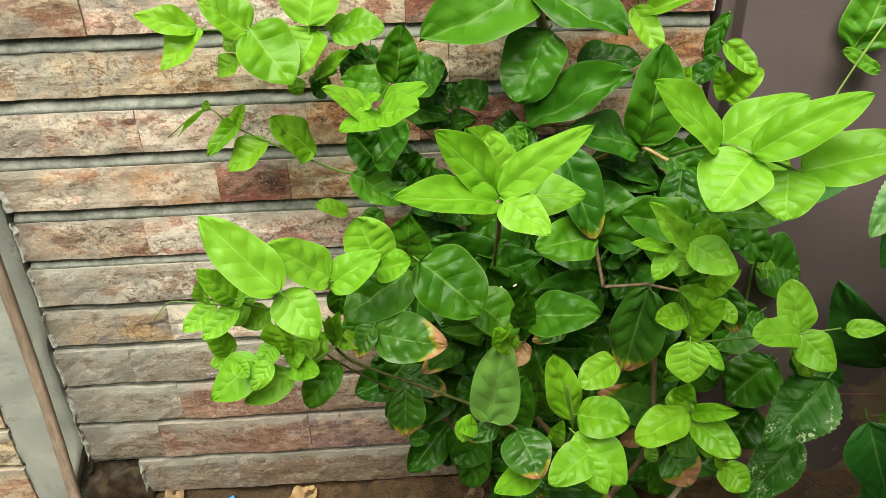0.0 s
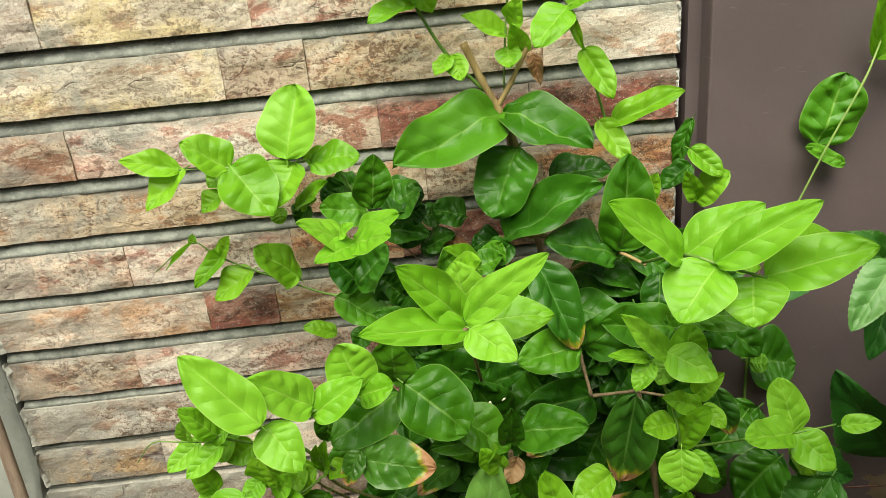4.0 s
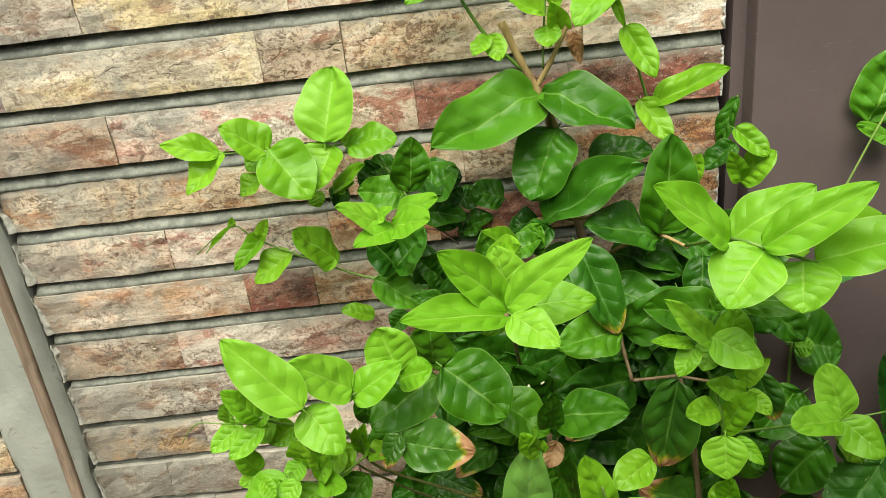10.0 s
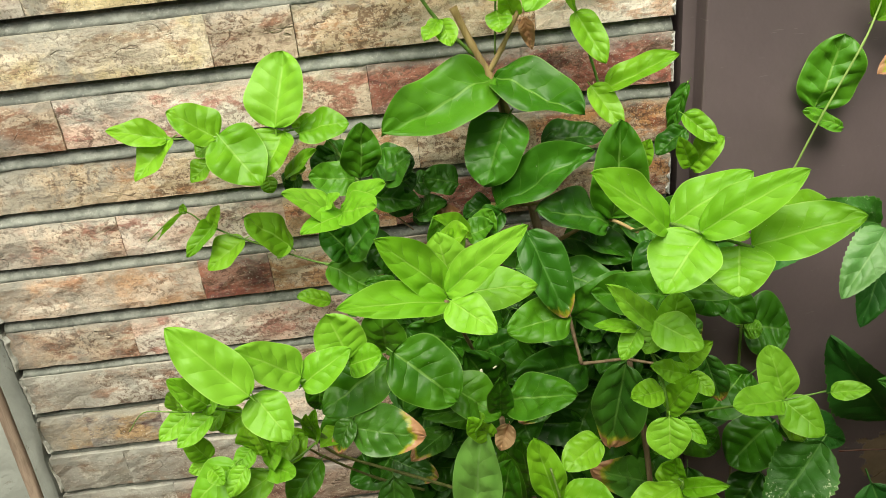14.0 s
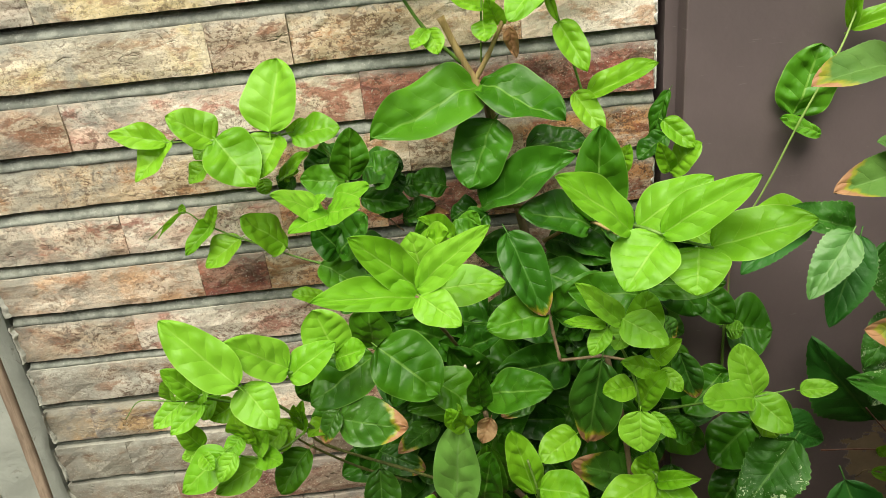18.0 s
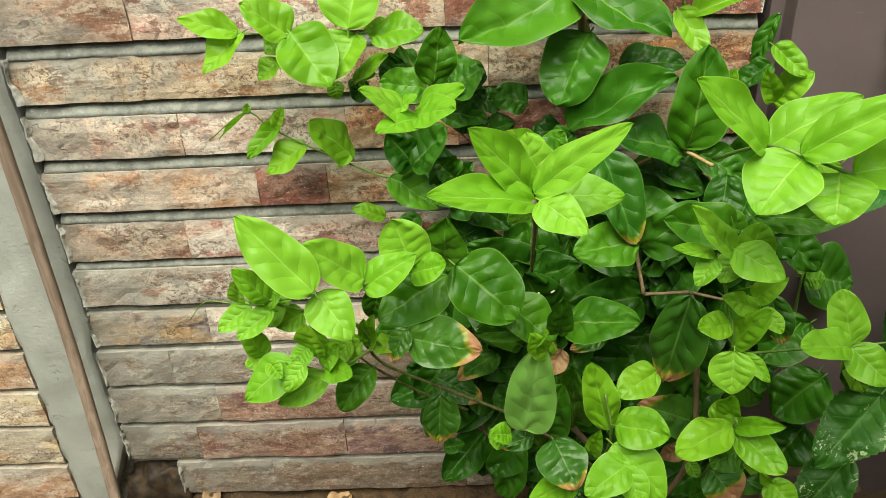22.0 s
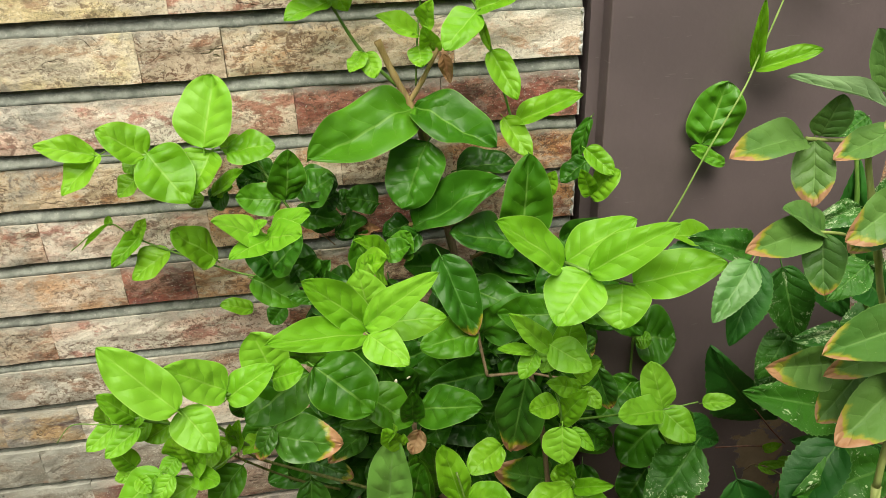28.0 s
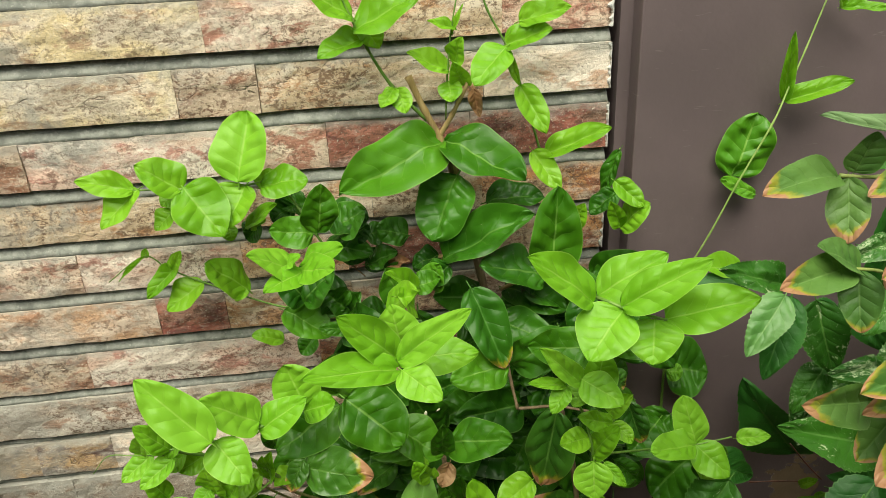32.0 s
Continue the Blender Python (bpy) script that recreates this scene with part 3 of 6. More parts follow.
def leaf_matrix(kind, base, tip, width, turn=(0, 0, 0)):
    """Place of a unit leaf from its base to its tip, its face turned to the open side."""
    rng = random.Random("%.3f %.3f %.3f" % (base[0], base[2], tip[0]))
    base, tip = Vector(base), Vector(tip)
    along = tip - base
    length = along.length
    y = along.normalized()
    young = kind in ("y", "yo")
    spread = 0.5 if young else 1.0 if kind in ("g", "go") else 1.5
    face = FACING + Vector(turn) + spread * Vector((rng.uniform(-0.22, 0.22), rng.uniform(-0.15, 0.15), rng.uniform(-0.22, 0.22)))
    face += Vector((-0.7 * (base.x - 0.12), 0.0, 0.0))
    if young or kind in ("g", "go"):
        face += Vector((-0.08, 0.0, 0.2))
    z = (face - y * face.dot(y)).normalized()
    x = y.cross(z)
    width = max(width, 0.004)
    m = Matrix.Identity(4)
    for c, (axis, s) in enumerate(((x, width * WIDER.get(kind, 1.06)), (y, length), (z, (width + length) * 0.5))):
        for r in range(3):
            m[r][c] = axis[r] * s
    m.translation = base
    return m


def leaf(plant, kind, base, tip, width, turn=(0, 0, 0), form=None):
    """One leaf; turn leans its face, form picks one of the four shapes of its kind."""
    m = leaf_matrix(kind, base, tip, width, turn)
    ob = new("leaf", blade(kind, int(abs(base[0] * 1000 + base[2] * 1700 + tip[0] * 500)) % 4 if form is None else form))
    ob.parent = plant
    ob.matrix_basis = plant.matrix_basis.inverted() @ m
    return ob


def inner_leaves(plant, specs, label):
    """Many leaves that fill a shrub's dark inside, joined."""
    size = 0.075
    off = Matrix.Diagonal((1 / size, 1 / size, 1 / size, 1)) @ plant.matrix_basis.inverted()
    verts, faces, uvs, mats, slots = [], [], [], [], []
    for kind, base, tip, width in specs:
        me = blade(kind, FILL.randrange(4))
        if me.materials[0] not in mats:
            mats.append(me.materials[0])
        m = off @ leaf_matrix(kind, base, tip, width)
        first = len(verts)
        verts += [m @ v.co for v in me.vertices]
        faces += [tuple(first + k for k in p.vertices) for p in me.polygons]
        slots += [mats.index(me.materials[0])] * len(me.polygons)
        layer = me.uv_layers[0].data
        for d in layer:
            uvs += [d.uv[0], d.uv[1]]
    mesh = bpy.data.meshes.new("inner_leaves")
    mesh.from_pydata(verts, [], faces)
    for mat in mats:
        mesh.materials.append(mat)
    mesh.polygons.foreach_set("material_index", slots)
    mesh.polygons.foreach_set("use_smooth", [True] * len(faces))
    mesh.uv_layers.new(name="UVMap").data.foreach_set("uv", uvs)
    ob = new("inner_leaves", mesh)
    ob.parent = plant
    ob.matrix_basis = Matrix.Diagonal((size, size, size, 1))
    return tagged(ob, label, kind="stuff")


def smooth_line(pts, n=6):
    p = [Vector(q) for q in pts]
    p = [p[0] * 2 - p[1]] + p + [p[-1] * 2 - p[-2]]
    out = []
    for i in range(1, len(p) - 2):
        for k in range(n):
            t = k / n
            a, b, c, d = p[i - 1], p[i], p[i + 1], p[i + 2]
            out.append(0.5 * (2 * b + (c - a) * t + (2 * a - 5 * b + 4 * c - d) * t * t + (3 * b - a - 3 * c + d) * t ** 3))
    out.append(p[-2])
    return out


def stem(plant, name, pts, r0, r1, wood, knots=0.12):
    line = smooth_line(pts)
    bm = bmesh.new()
    seg, rings = 8, []
    for i, c in enumerate(line):
        d = (line[min(i + 1, len(line) - 1)] - line[max(i - 1, 0)]).normalized()
        side = d.cross(Vector((0.3, 1, 0.2))).normalized()
        up = d.cross(side)
        s = i / (len(line) - 1)
        r = (r0 + (r1 - r0) * s) * (1 + knots * noise.noise(c * 60) + (0.22 if i % 6 == 0 and i else 0))
        rings.append([bm.verts.new(c + r * (side * math.cos(k * math.tau / seg) + up * math.sin(k * math.tau / seg))) for k in range(seg)])
    for a, b in zip(rings, rings[1:]):
        for k in range(seg):
            bm.faces.new((a[k], a[(k + 1) % seg], b[(k + 1) % seg], b[k]))
    bm.faces.new(rings[0][::-1])
    bm.faces.new(rings[-1])
    off = plant.matrix_basis.inverted()
    bm.transform(off)
    return part(name, bm, WOODS[wood], plant, "", True)


def plant(name, at, label, category):
    return tagged(empty(name, at), label, category)


J = plant("jasmine_shrub", (0.297, -0.18, -0.022), "leafy jasmine shrub with lime young and dark old leaves", "shrub")
V = plant("jasmine_vine", (0.52, -0.045, -0.022), "thin green climbing shoot against the painted pillar", "vine")
H = plant("hibiscus_shrub", (0.71, -0.16, -0.022), "hibiscus shrub with serrated cream-flecked dark leaves", "shrub")
R = plant("rose_bush", (0.635, -0.44, -0.022), "rose bush with dull green leaves browned at the tips", "shrub")
S = plant("seedling", (0.1, -0.3, -0.022), "fresh green seedling with broad leaves in soil", "seedling")
T = plant("seedling", (-0.1, -0.3, -0.022), "small green seedling with thin stem in soil", "seedling")
U = plant("seedling", (-0.33, -0.28, -0.022), "lime green seedling beside a red wrapper", "seedling")
C = plant("croton_plant", (0.5, -0.4, -0.022), "low plant with lime leaves and cream tips", "plant")

leaf(J, "g", (-0.110, -0.090, 0.703), (-0.163, -0.100, 0.721), 0.026)
leaf(J, "g", (-0.105, -0.090, 0.704), (-0.145, -0.110, 0.670), 0.033)
leaf(J, "g", (-0.061, -0.090, 0.699), (-0.101, -0.100, 0.733), 0.040)
leaf(J, "g", (-0.060, -0.090, 0.702), (-0.020, -0.120, 0.655), 0.054)
leaf(J, "yo", (-0.004, -0.085, 0.701), (0.012, -0.060, 0.772), 0.06, (0, 0, 0.5))
leaf(J, "g", (0.002, -0.080, 0.696), (-0.018, -0.110, 0.660), 0.045)
leaf(J, "g", (-0.076, -0.080, 0.673), (-0.098, -0.090, 0.656), 0.024)
leaf(J, "g", (-0.070, -0.070, 0.693), (-0.089, -0.080, 0.679), 0.028)
leaf(J, "go", (0.018, -0.080, 0.693), (0.069, -0.090, 0.701), 0.038)
leaf(J, "g", (0.038, -0.070, 0.691), (0.010, -0.070, 0.698), 0.024)
leaf(J, "go", (-0.005, -0.080, 0.647), (0.034, -0.100, 0.679), 0.018)
leaf(J, "go", (0.001, -0.080, 0.646), (0.019, -0.090, 0.659), 0.016)
leaf(J, "go", (-0.027, -0.060, 0.643), (-0.024, -0.070, 0.628), 0.018)
leaf(J, "d", (0.008, -0.060, 0.641), (-0.011, -0.060, 0.624), 0.028)
leaf(J, "d", (0.046, -0.050, 0.658), (0.021, -0.060, 0.643), 0.028)
leaf(J, "d", (0.061, -0.040, 0.652), (0.032, -0.050, 0.658), 0.032)
leaf(J, "y", (0.063, -0.217, 0.651), (0.026, -0.256, 0.693), 0.033)
leaf(J, "yo", (0.065, -0.217, 0.658), (0.105, -0.243, 0.687), 0.025)
leaf(J, "y", (0.070, -0.230, 0.660), (0.036, -0.269, 0.662), 0.024)
leaf(J, "yo", (0.064, -0.230, 0.659), (0.097, -0.269, 0.679), 0.029)
leaf(J, "yo", (0.053, -0.230, 0.666), (0.068, -0.243, 0.681), 0.013)
leaf(J, "m", (0.078, -0.140, 0.658), (0.087, -0.150, 0.713), 0.033)
leaf(J, "m", (0.071, -0.120, 0.649), (0.027, -0.130, 0.661), 0.032)
leaf(J, "do", (0.095, -0.080, 0.636), (0.126, -0.090, 0.661), 0.044)
leaf(J, "do", (0.103, -0.060, 0.613), (0.130, -0.060, 0.628), 0.029)
leaf(J, "do", (0.125, -0.040, 0.608), (0.154, -0.040, 0.611), 0.026)
leaf(J, "d", (0.093, -0.050, 0.597), (0.125, -0.060, 0.588), 0.031)
leaf(J, "d", (0.121, -0.040, 0.570), (0.164, -0.050, 0.578), 0.030)
leaf(J, "x", (0.150, -0.050, 0.569), (0.175, -0.060, 0.578), 0.016)
leaf(J, "do", (0.052, -0.120, 0.569), (0.086, -0.130, 0.614), 0.046)
leaf(J, "d", (0.053, -0.110, 0.565), (0.030, -0.120, 0.605), 0.035)
leaf(J, "m", (0.026, -0.100, 0.550), (0.077, -0.120, 0.522), 0.037)
leaf(J, "d", (0.094, -0.100, 0.545), (0.074, -0.100, 0.568), 0.038)
leaf(J, "d", (0.094, -0.090, 0.509), (0.112, -0.100, 0.563), 0.037)
leaf(J, "m", (0.098, -0.130, 0.533), (0.066, -0.140, 0.545), 0.015)
leaf(J, "m", (0.081, -0.191, 0.491), (0.084, -0.217, 0.555), 0.040)
leaf(J, "go", (0.010, -0.030, 0.469), (-0.026, -0.040, 0.487), 0.021)
leaf(J, "d", (0.050, -0.040, 0.475), (0.030, -0.050, 0.458), 0.026)
leaf(J, "go", (-0.015, -0.060, 0.558), (-0.056, -0.080, 0.607), 0.042)
leaf(J, "go", (-0.033, -0.060, 0.553), (-0.017, -0.070, 0.561), 0.017)
leaf(J, "g", (-0.066, -0.060, 0.575), (-0.111, -0.070, 0.547), 0.034)
leaf(J, "g", (-0.091, -0.060, 0.600), (-0.130, -0.070, 0.565), 0.021)
leaf(J, "g", (-0.098, -0.060, 0.593), (-0.082, -0.070, 0.621), 0.016)
leaf(J, "g", (-0.125, -0.060, 0.613), (-0.160, -0.060, 0.585), 0.005)
leaf(J, "g", (-0.124, -0.060, 0.612), (-0.122, -0.060, 0.624), 0.009)
leaf(J, "y", (-0.016, -0.334, 0.557), (-0.070, -0.321, 0.619), 0.035)
leaf(J, "y", (0.018, -0.295, 0.544), (-0.023, -0.321, 0.592), 0.034)
leaf(J, "y", (0.016, -0.295, 0.535), (0.061, -0.295, 0.566), 0.029)
leaf(J, "yo", (0.056, -0.269, 0.539), (0.043, -0.269, 0.584), 0.043)
leaf(J, "yo", (0.055, -0.269, 0.532), (0.085, -0.282, 0.549), 0.029)
leaf(J, "y", (-0.017, -0.321, 0.549), (0.011, -0.347, 0.521), 0.032)
leaf(J, "y", (-0.059, -0.308, 0.534), (-0.079, -0.321, 0.572), 0.020)
leaf(J, "y", (-0.046, -0.282, 0.529), (-0.076, -0.282, 0.516), 0.028)
leaf(J, "y", (-0.080, -0.295, 0.523), (-0.108, -0.308, 0.505), 0.019)
leaf(J, "y", (-0.058, -0.308, 0.526), (-0.089, -0.321, 0.506), 0.018)
leaf(J, "y", (-0.051, -0.295, 0.523), (-0.070, -0.295, 0.500), 0.017)
leaf(J, "g", (-0.040, -0.282, 0.504), (-0.063, -0.295, 0.499), 0.023)
leaf(J, "y", (-0.077, -0.295, 0.469), (-0.088, -0.308, 0.509), 0.019)
leaf(J, "g", (-0.037, -0.282, 0.489), (-0.028, -0.282, 0.454), 0.025)
leaf(J, "g", (0.011, -0.269, 0.456), (0.020, -0.282, 0.499), 0.016)
leaf(J, "yo", (-0.034, -0.308, 0.486), (-0.047, -0.321, 0.475), 0.019)
leaf(J, "yo", (-0.025, -0.308, 0.463), (-0.007, -0.321, 0.497), 0.020)
leaf(J, "yo", (-0.022, -0.308, 0.463), (0.004, -0.334, 0.474), 0.021)
leaf(J, "y", (-0.046, -0.321, 0.483), (-0.089, -0.334, 0.452), 0.032)
leaf(J, "y", (-0.022, -0.308, 0.455), (-0.066, -0.321, 0.436), 0.026)
leaf(J, "y", (-0.033, -0.334, 0.489), (-0.049, -0.347, 0.470), 0.016)
leaf(J, "y", (-0.074, -0.295, 0.464), (-0.091, -0.308, 0.470), 0.016)
leaf(J, "m", (0.012, -0.269, 0.432), (-0.023, -0.282, 0.392), 0.030)
leaf(J, "g", (0.006, -0.269, 0.465), (-0.023, -0.269, 0.437), 0.027)
leaf(J, "b", (0.048, -0.269, 0.474), (0.031, -0.282, 0.447), 0.023)
leaf(J, "mo", (0.093, -0.256, 0.532), (0.146, -0.282, 0.490), 0.056)
leaf(J, "m", (0.086, -0.230, 0.506), (0.020, -0.256, 0.475), 0.048)
leaf(J, "m", (0.039, -0.191, 0.436), (0.006, -0.204, 0.400), 0.029)
leaf(J, "b", (0.047, -0.269, 0.465), (0.113, -0.295, 0.466), 0.047)
leaf(J, "b", (0.134, -0.150, 0.354), (0.090, -0.191, 0.353), 0.032)
leaf(J, "d", (0.076, -0.120, 0.297), (0.030, -0.130, 0.321), 0.047)
leaf(J, "b", (0.066, -0.150, 0.320), (0.114, -0.178, 0.311), 0.034)
leaf(J, "b", (0.072, -0.230, 0.364), (0.068, -0.243, 0.308), 0.038)
leaf(J, "d", (0.071, -0.204, 0.265), (0.094, -0.204, 0.271), 0.017)
leaf(J, "m", (0.159, -0.178, 0.384), (0.112, -0.191, 0.419), 0.025)
leaf(J, "m", (0.178, -0.204, 0.407), (0.137, -0.217, 0.471), 0.037)
leaf(J, "d", (0.206, -0.130, 0.418), (0.151, -0.140, 0.460), 0.048)
leaf(J, "d", (0.171, -0.130, 0.445), (0.104, -0.150, 0.491), 0.049)
leaf(J, "d", (0.168, -0.150, 0.446), (0.215, -0.178, 0.483), 0.037)
leaf(J, "d", (0.186, -0.178, 0.415), (0.162, -0.204, 0.487), 0.046)
leaf(J, "d", (0.166, -0.130, 0.406), (0.141, -0.140, 0.454), 0.039)
leaf(J, "m", (0.192, -0.256, 0.465), (0.247, -0.295, 0.494), 0.039)
leaf(J, "mo", (0.184, -0.269, 0.463), (0.183, -0.295, 0.516), 0.022)
leaf(J, "d", (0.289, -0.150, 0.422), (0.208, -0.191, 0.443), 0.049)
leaf(J, "b", (0.246, -0.191, 0.401), (0.207, -0.204, 0.396), 0.019)
leaf(J, "d", (0.290, -0.120, 0.315), (0.214, -0.130, 0.329), 0.042)
leaf(J, "b", (0.303, -0.256, 0.490), (0.288, -0.256, 0.390), 0.050)
leaf(J, "d", (0.334, -0.178, 0.391), (0.344, -0.191, 0.307), 0.049)
leaf(J, "p", (0.151, -0.308, 0.384), (0.163, -0.321, 0.492), 0.043)
leaf(J, "go", (0.163, -0.321, 0.484), (0.161, -0.347, 0.521), 0.019)
leaf(J, "x", (0.194, -0.230, 0.416), (0.182, -0.243, 0.395), 0.020)
leaf(J, "m", (0.178, -0.256, 0.329), (0.187, -0.269, 0.401), 0.035)
leaf(J, "m", (0.216, -0.204, 0.294), (0.189, -0.217, 0.384), 0.039)
leaf(J, "go", (0.272, -0.282, 0.427), (0.234, -0.308, 0.423), 0.031)
leaf(J, "go", (0.226, -0.308, 0.381), (0.208, -0.3, 0.453), 0.03, (0, 0, 0.4))
leaf(J, "go", (0.229, -0.321, 0.400), (0.269, -0.347, 0.410), 0.036)
leaf(J, "b", (0.356, -0.191, 0.278), (0.285, -0.217, 0.329), 0.047)
leaf(J, "yo", (0.137, -0.334, 0.406), (0.119, -0.347, 0.418), 0.018)
leaf(J, "b", (0.161, -0.295, 0.366), (0.129, -0.308, 0.366), 0.020)
leaf(J, "bo", (0.173, -0.334, 0.398), (0.188, -0.373, 0.380), 0.041)
leaf(J, "y", (0.195, -0.334, 0.349), (0.149, -0.373, 0.365), 0.025)
leaf(J, "y", (0.237, -0.347, 0.380), (0.196, -0.373, 0.372), 0.030)
leaf(J, "y", (0.225, -0.334, 0.390), (0.269, -0.360, 0.349), 0.039)
leaf(J, "y", (0.230, -0.347, 0.382), (0.247, -0.373, 0.353), 0.024)
leaf(J, "g", (0.213, -0.308, 0.353), (0.216, -0.321, 0.394), 0.015)
leaf(J, "d", (0.212, -0.256, 0.250), (0.263, -0.282, 0.267), 0.026)
leaf(J, "bk", (0.226, -0.256, 0.242), (0.292, -0.282, 0.194), 0.050)
leaf(J, "b", (0.197, -0.282, 0.288), (0.204, -0.295, 0.264), 0.017)
leaf(J, "b", (0.112, -0.100, 0.186), (0.102, -0.110, 0.120), 0.028)
leaf(J, "d", (0.160, -0.140, 0.221), (0.134, -0.150, 0.124), 0.050)
leaf(J, "go", (0.344, -0.295, 0.372), (0.282, -0.334, 0.374), 0.034)
leaf(J, "go", (0.348, -0.295, 0.364), (0.382, -0.334, 0.349), 0.031)
leaf(J, "g", (0.346, -0.295, 0.369), (0.378, -0.321, 0.392), 0.017)
leaf(J, "go", (0.348, -0.282, 0.362), (0.338, -0.295, 0.405), 0.024)
leaf(J, "m", (0.374, -0.256, 0.301), (0.342, -0.269, 0.292), 0.025)
leaf(J, "go", (0.397, -0.282, 0.284), (0.414, -0.308, 0.272), 0.030)
leaf(J, "go", (0.402, -0.282, 0.278), (0.380, -0.295, 0.307), 0.012)
leaf(J, "go", (0.392, -0.269, 0.283), (0.370, -0.282, 0.306), 0.011)
leaf(J, "bk", (0.359, -0.230, 0.249), (0.382, -0.256, 0.224), 0.044)
leaf(J, "m", (0.363, -0.217, 0.171), (0.350, -0.217, 0.208), 0.019)
leaf(J, "g", (0.345, -0.204, 0.234), (0.353, -0.217, 0.221), 0.015)
leaf(J, "x", (0.351, -0.178, 0.230), (0.320, -0.178, 0.216), 0.021)
leaf(J, "m", (0.340, -0.230, 0.359), (0.377, -0.243, 0.387), 0.013)
leaf(J, "d", (0.388, -0.204, 0.368), (0.416, -0.204, 0.336), 0.025)
leaf(J, "y", (0.144, -0.399, 0.665), (0.108, -0.425, 0.717), 0.025)
leaf(J, "y", (0.149, -0.373, 0.655), (0.143, -0.373, 0.694), 0.031)
leaf(J, "y", (0.144, -0.412, 0.671), (0.192, -0.438, 0.722), 0.021)
leaf(J, "y", (0.146, -0.412, 0.664), (0.083, -0.451, 0.691), 0.023)
leaf(J, "y", (0.146, -0.425, 0.672), (0.170, -0.451, 0.663), 0.022)
leaf(J, "y", (0.150, -0.386, 0.655), (0.206, -0.386, 0.655), 0.027)
leaf(J, "y", (0.145, -0.399, 0.654), (0.129, -0.412, 0.653), 0.012)
leaf(J, "y", (0.304, -0.354, 0.669), (0.247, -0.380, 0.727), 0.031)
leaf(J, "y", (0.315, -0.328, 0.660), (0.366, -0.341, 0.700), 0.036)
leaf(J, "y", (0.321, -0.367, 0.670), (0.377, -0.393, 0.718), 0.029)
leaf(J, "y", (0.323, -0.367, 0.667), (0.288, -0.393, 0.642), 0.042)
leaf(J, "y", (0.349, -0.367, 0.656), (0.339, -0.393, 0.632), 0.040)
leaf(J, "y", (0.358, -0.366, 0.654), (0.420, -0.393, 0.681), 0.034)
leaf(J, "g", (0.359, -0.288, 0.635), (0.395, -0.288, 0.622), 0.019)
leaf(J, "m", (0.337, -0.282, 0.582), (0.396, -0.308, 0.590), 0.026)
leaf(J, "d", (0.360, -0.150, 0.560), (0.348, -0.178, 0.518), 0.037)
leaf(J, "d", (0.339, -0.120, 0.571), (0.386, -0.130, 0.545), 0.035)
leaf(J, "go", (0.340, -0.110, 0.571), (0.355, -0.120, 0.553), 0.019)
leaf(J, "do", (0.322, -0.120, 0.569), (0.249, -0.140, 0.605), 0.049)
leaf(J, "d", (0.210, -0.100, 0.598), (0.306, -0.130, 0.656), 0.051)
leaf(J, "d", (0.267, -0.060, 0.645), (0.334, -0.070, 0.651), 0.037)
leaf(J, "do", (0.234, -0.070, 0.684), (0.198, -0.110, 0.624), 0.06)
leaf(J, "m", (0.328, -0.120, 0.576), (0.335, -0.130, 0.680), 0.051)
leaf(J, "g", (0.361, -0.100, 0.621), (0.369, -0.110, 0.653), 0.021)
leaf(J, "m", (0.221, -0.050, 0.717), (0.104, -0.130, 0.696), 0.061, (0.1, -0.15, -0.1), 3)
leaf(J, "m", (0.223, -0.050, 0.719), (0.301, -0.120, 0.691), 0.052)
leaf(J, "y", (0.302, -0.334, 0.578), (0.262, -0.347, 0.626), 0.018)
leaf(J, "y", (0.289, -0.334, 0.577), (0.253, -0.347, 0.593), 0.010)
leaf(J, "yo", (0.327, -0.308, 0.550), (0.331, -0.308, 0.589), 0.030)
leaf(J, "y", (0.302, -0.334, 0.582), (0.332, -0.360, 0.571), 0.027)
leaf(J, "y", (0.290, -0.334, 0.576), (0.273, -0.347, 0.559), 0.016)
leaf(J, "y", (0.311, -0.321, 0.568), (0.296, -0.334, 0.553), 0.020)
leaf(J, "go", (0.342, -0.308, 0.509), (0.306, -0.321, 0.530), 0.019)
leaf(J, "g", (0.342, -0.295, 0.511), (0.359, -0.308, 0.539), 0.019)
leaf(J, "go", (0.320, -0.308, 0.496), (0.289, -0.321, 0.502), 0.023)
leaf(J, "go", (0.324, -0.308, 0.474), (0.337, -0.334, 0.524), 0.023)
leaf(J, "go", (0.343, -0.308, 0.509), (0.359, -0.321, 0.494), 0.016)
leaf(J, "b", (0.387, -0.230, 0.471), (0.402, -0.243, 0.422), 0.029)
leaf(J, "b", (0.367, -0.230, 0.512), (0.385, -0.230, 0.490), 0.023)
leaf(J, "y", (0.322, -0.321, 0.477), (0.320, -0.334, 0.441), 0.032)
leaf(J, "y", (0.332, -0.321, 0.474), (0.351, -0.334, 0.453), 0.012)
leaf(J, "d", (0.481, -0.140, 0.373), (0.421, -0.150, 0.328), 0.049)
leaf(J, "do", (0.267, -0.204, 0.514), (0.317, -0.230, 0.565), 0.039)
leaf(J, "m", (0.257, -0.230, 0.531), (0.198, -0.256, 0.540), 0.038)
leaf(J, "bt", (0.226, -0.204, 0.611), (0.255, -0.243, 0.538), 0.040)
leaf(J, "g", (0.177, -0.150, 0.589), (0.143, -0.178, 0.624), 0.021)
leaf(J, "d", (0.214, -0.120, 0.598), (0.186, -0.130, 0.579), 0.028)
leaf(J, "d", (0.208, -0.070, 0.588), (0.176, -0.080, 0.580), 0.027)
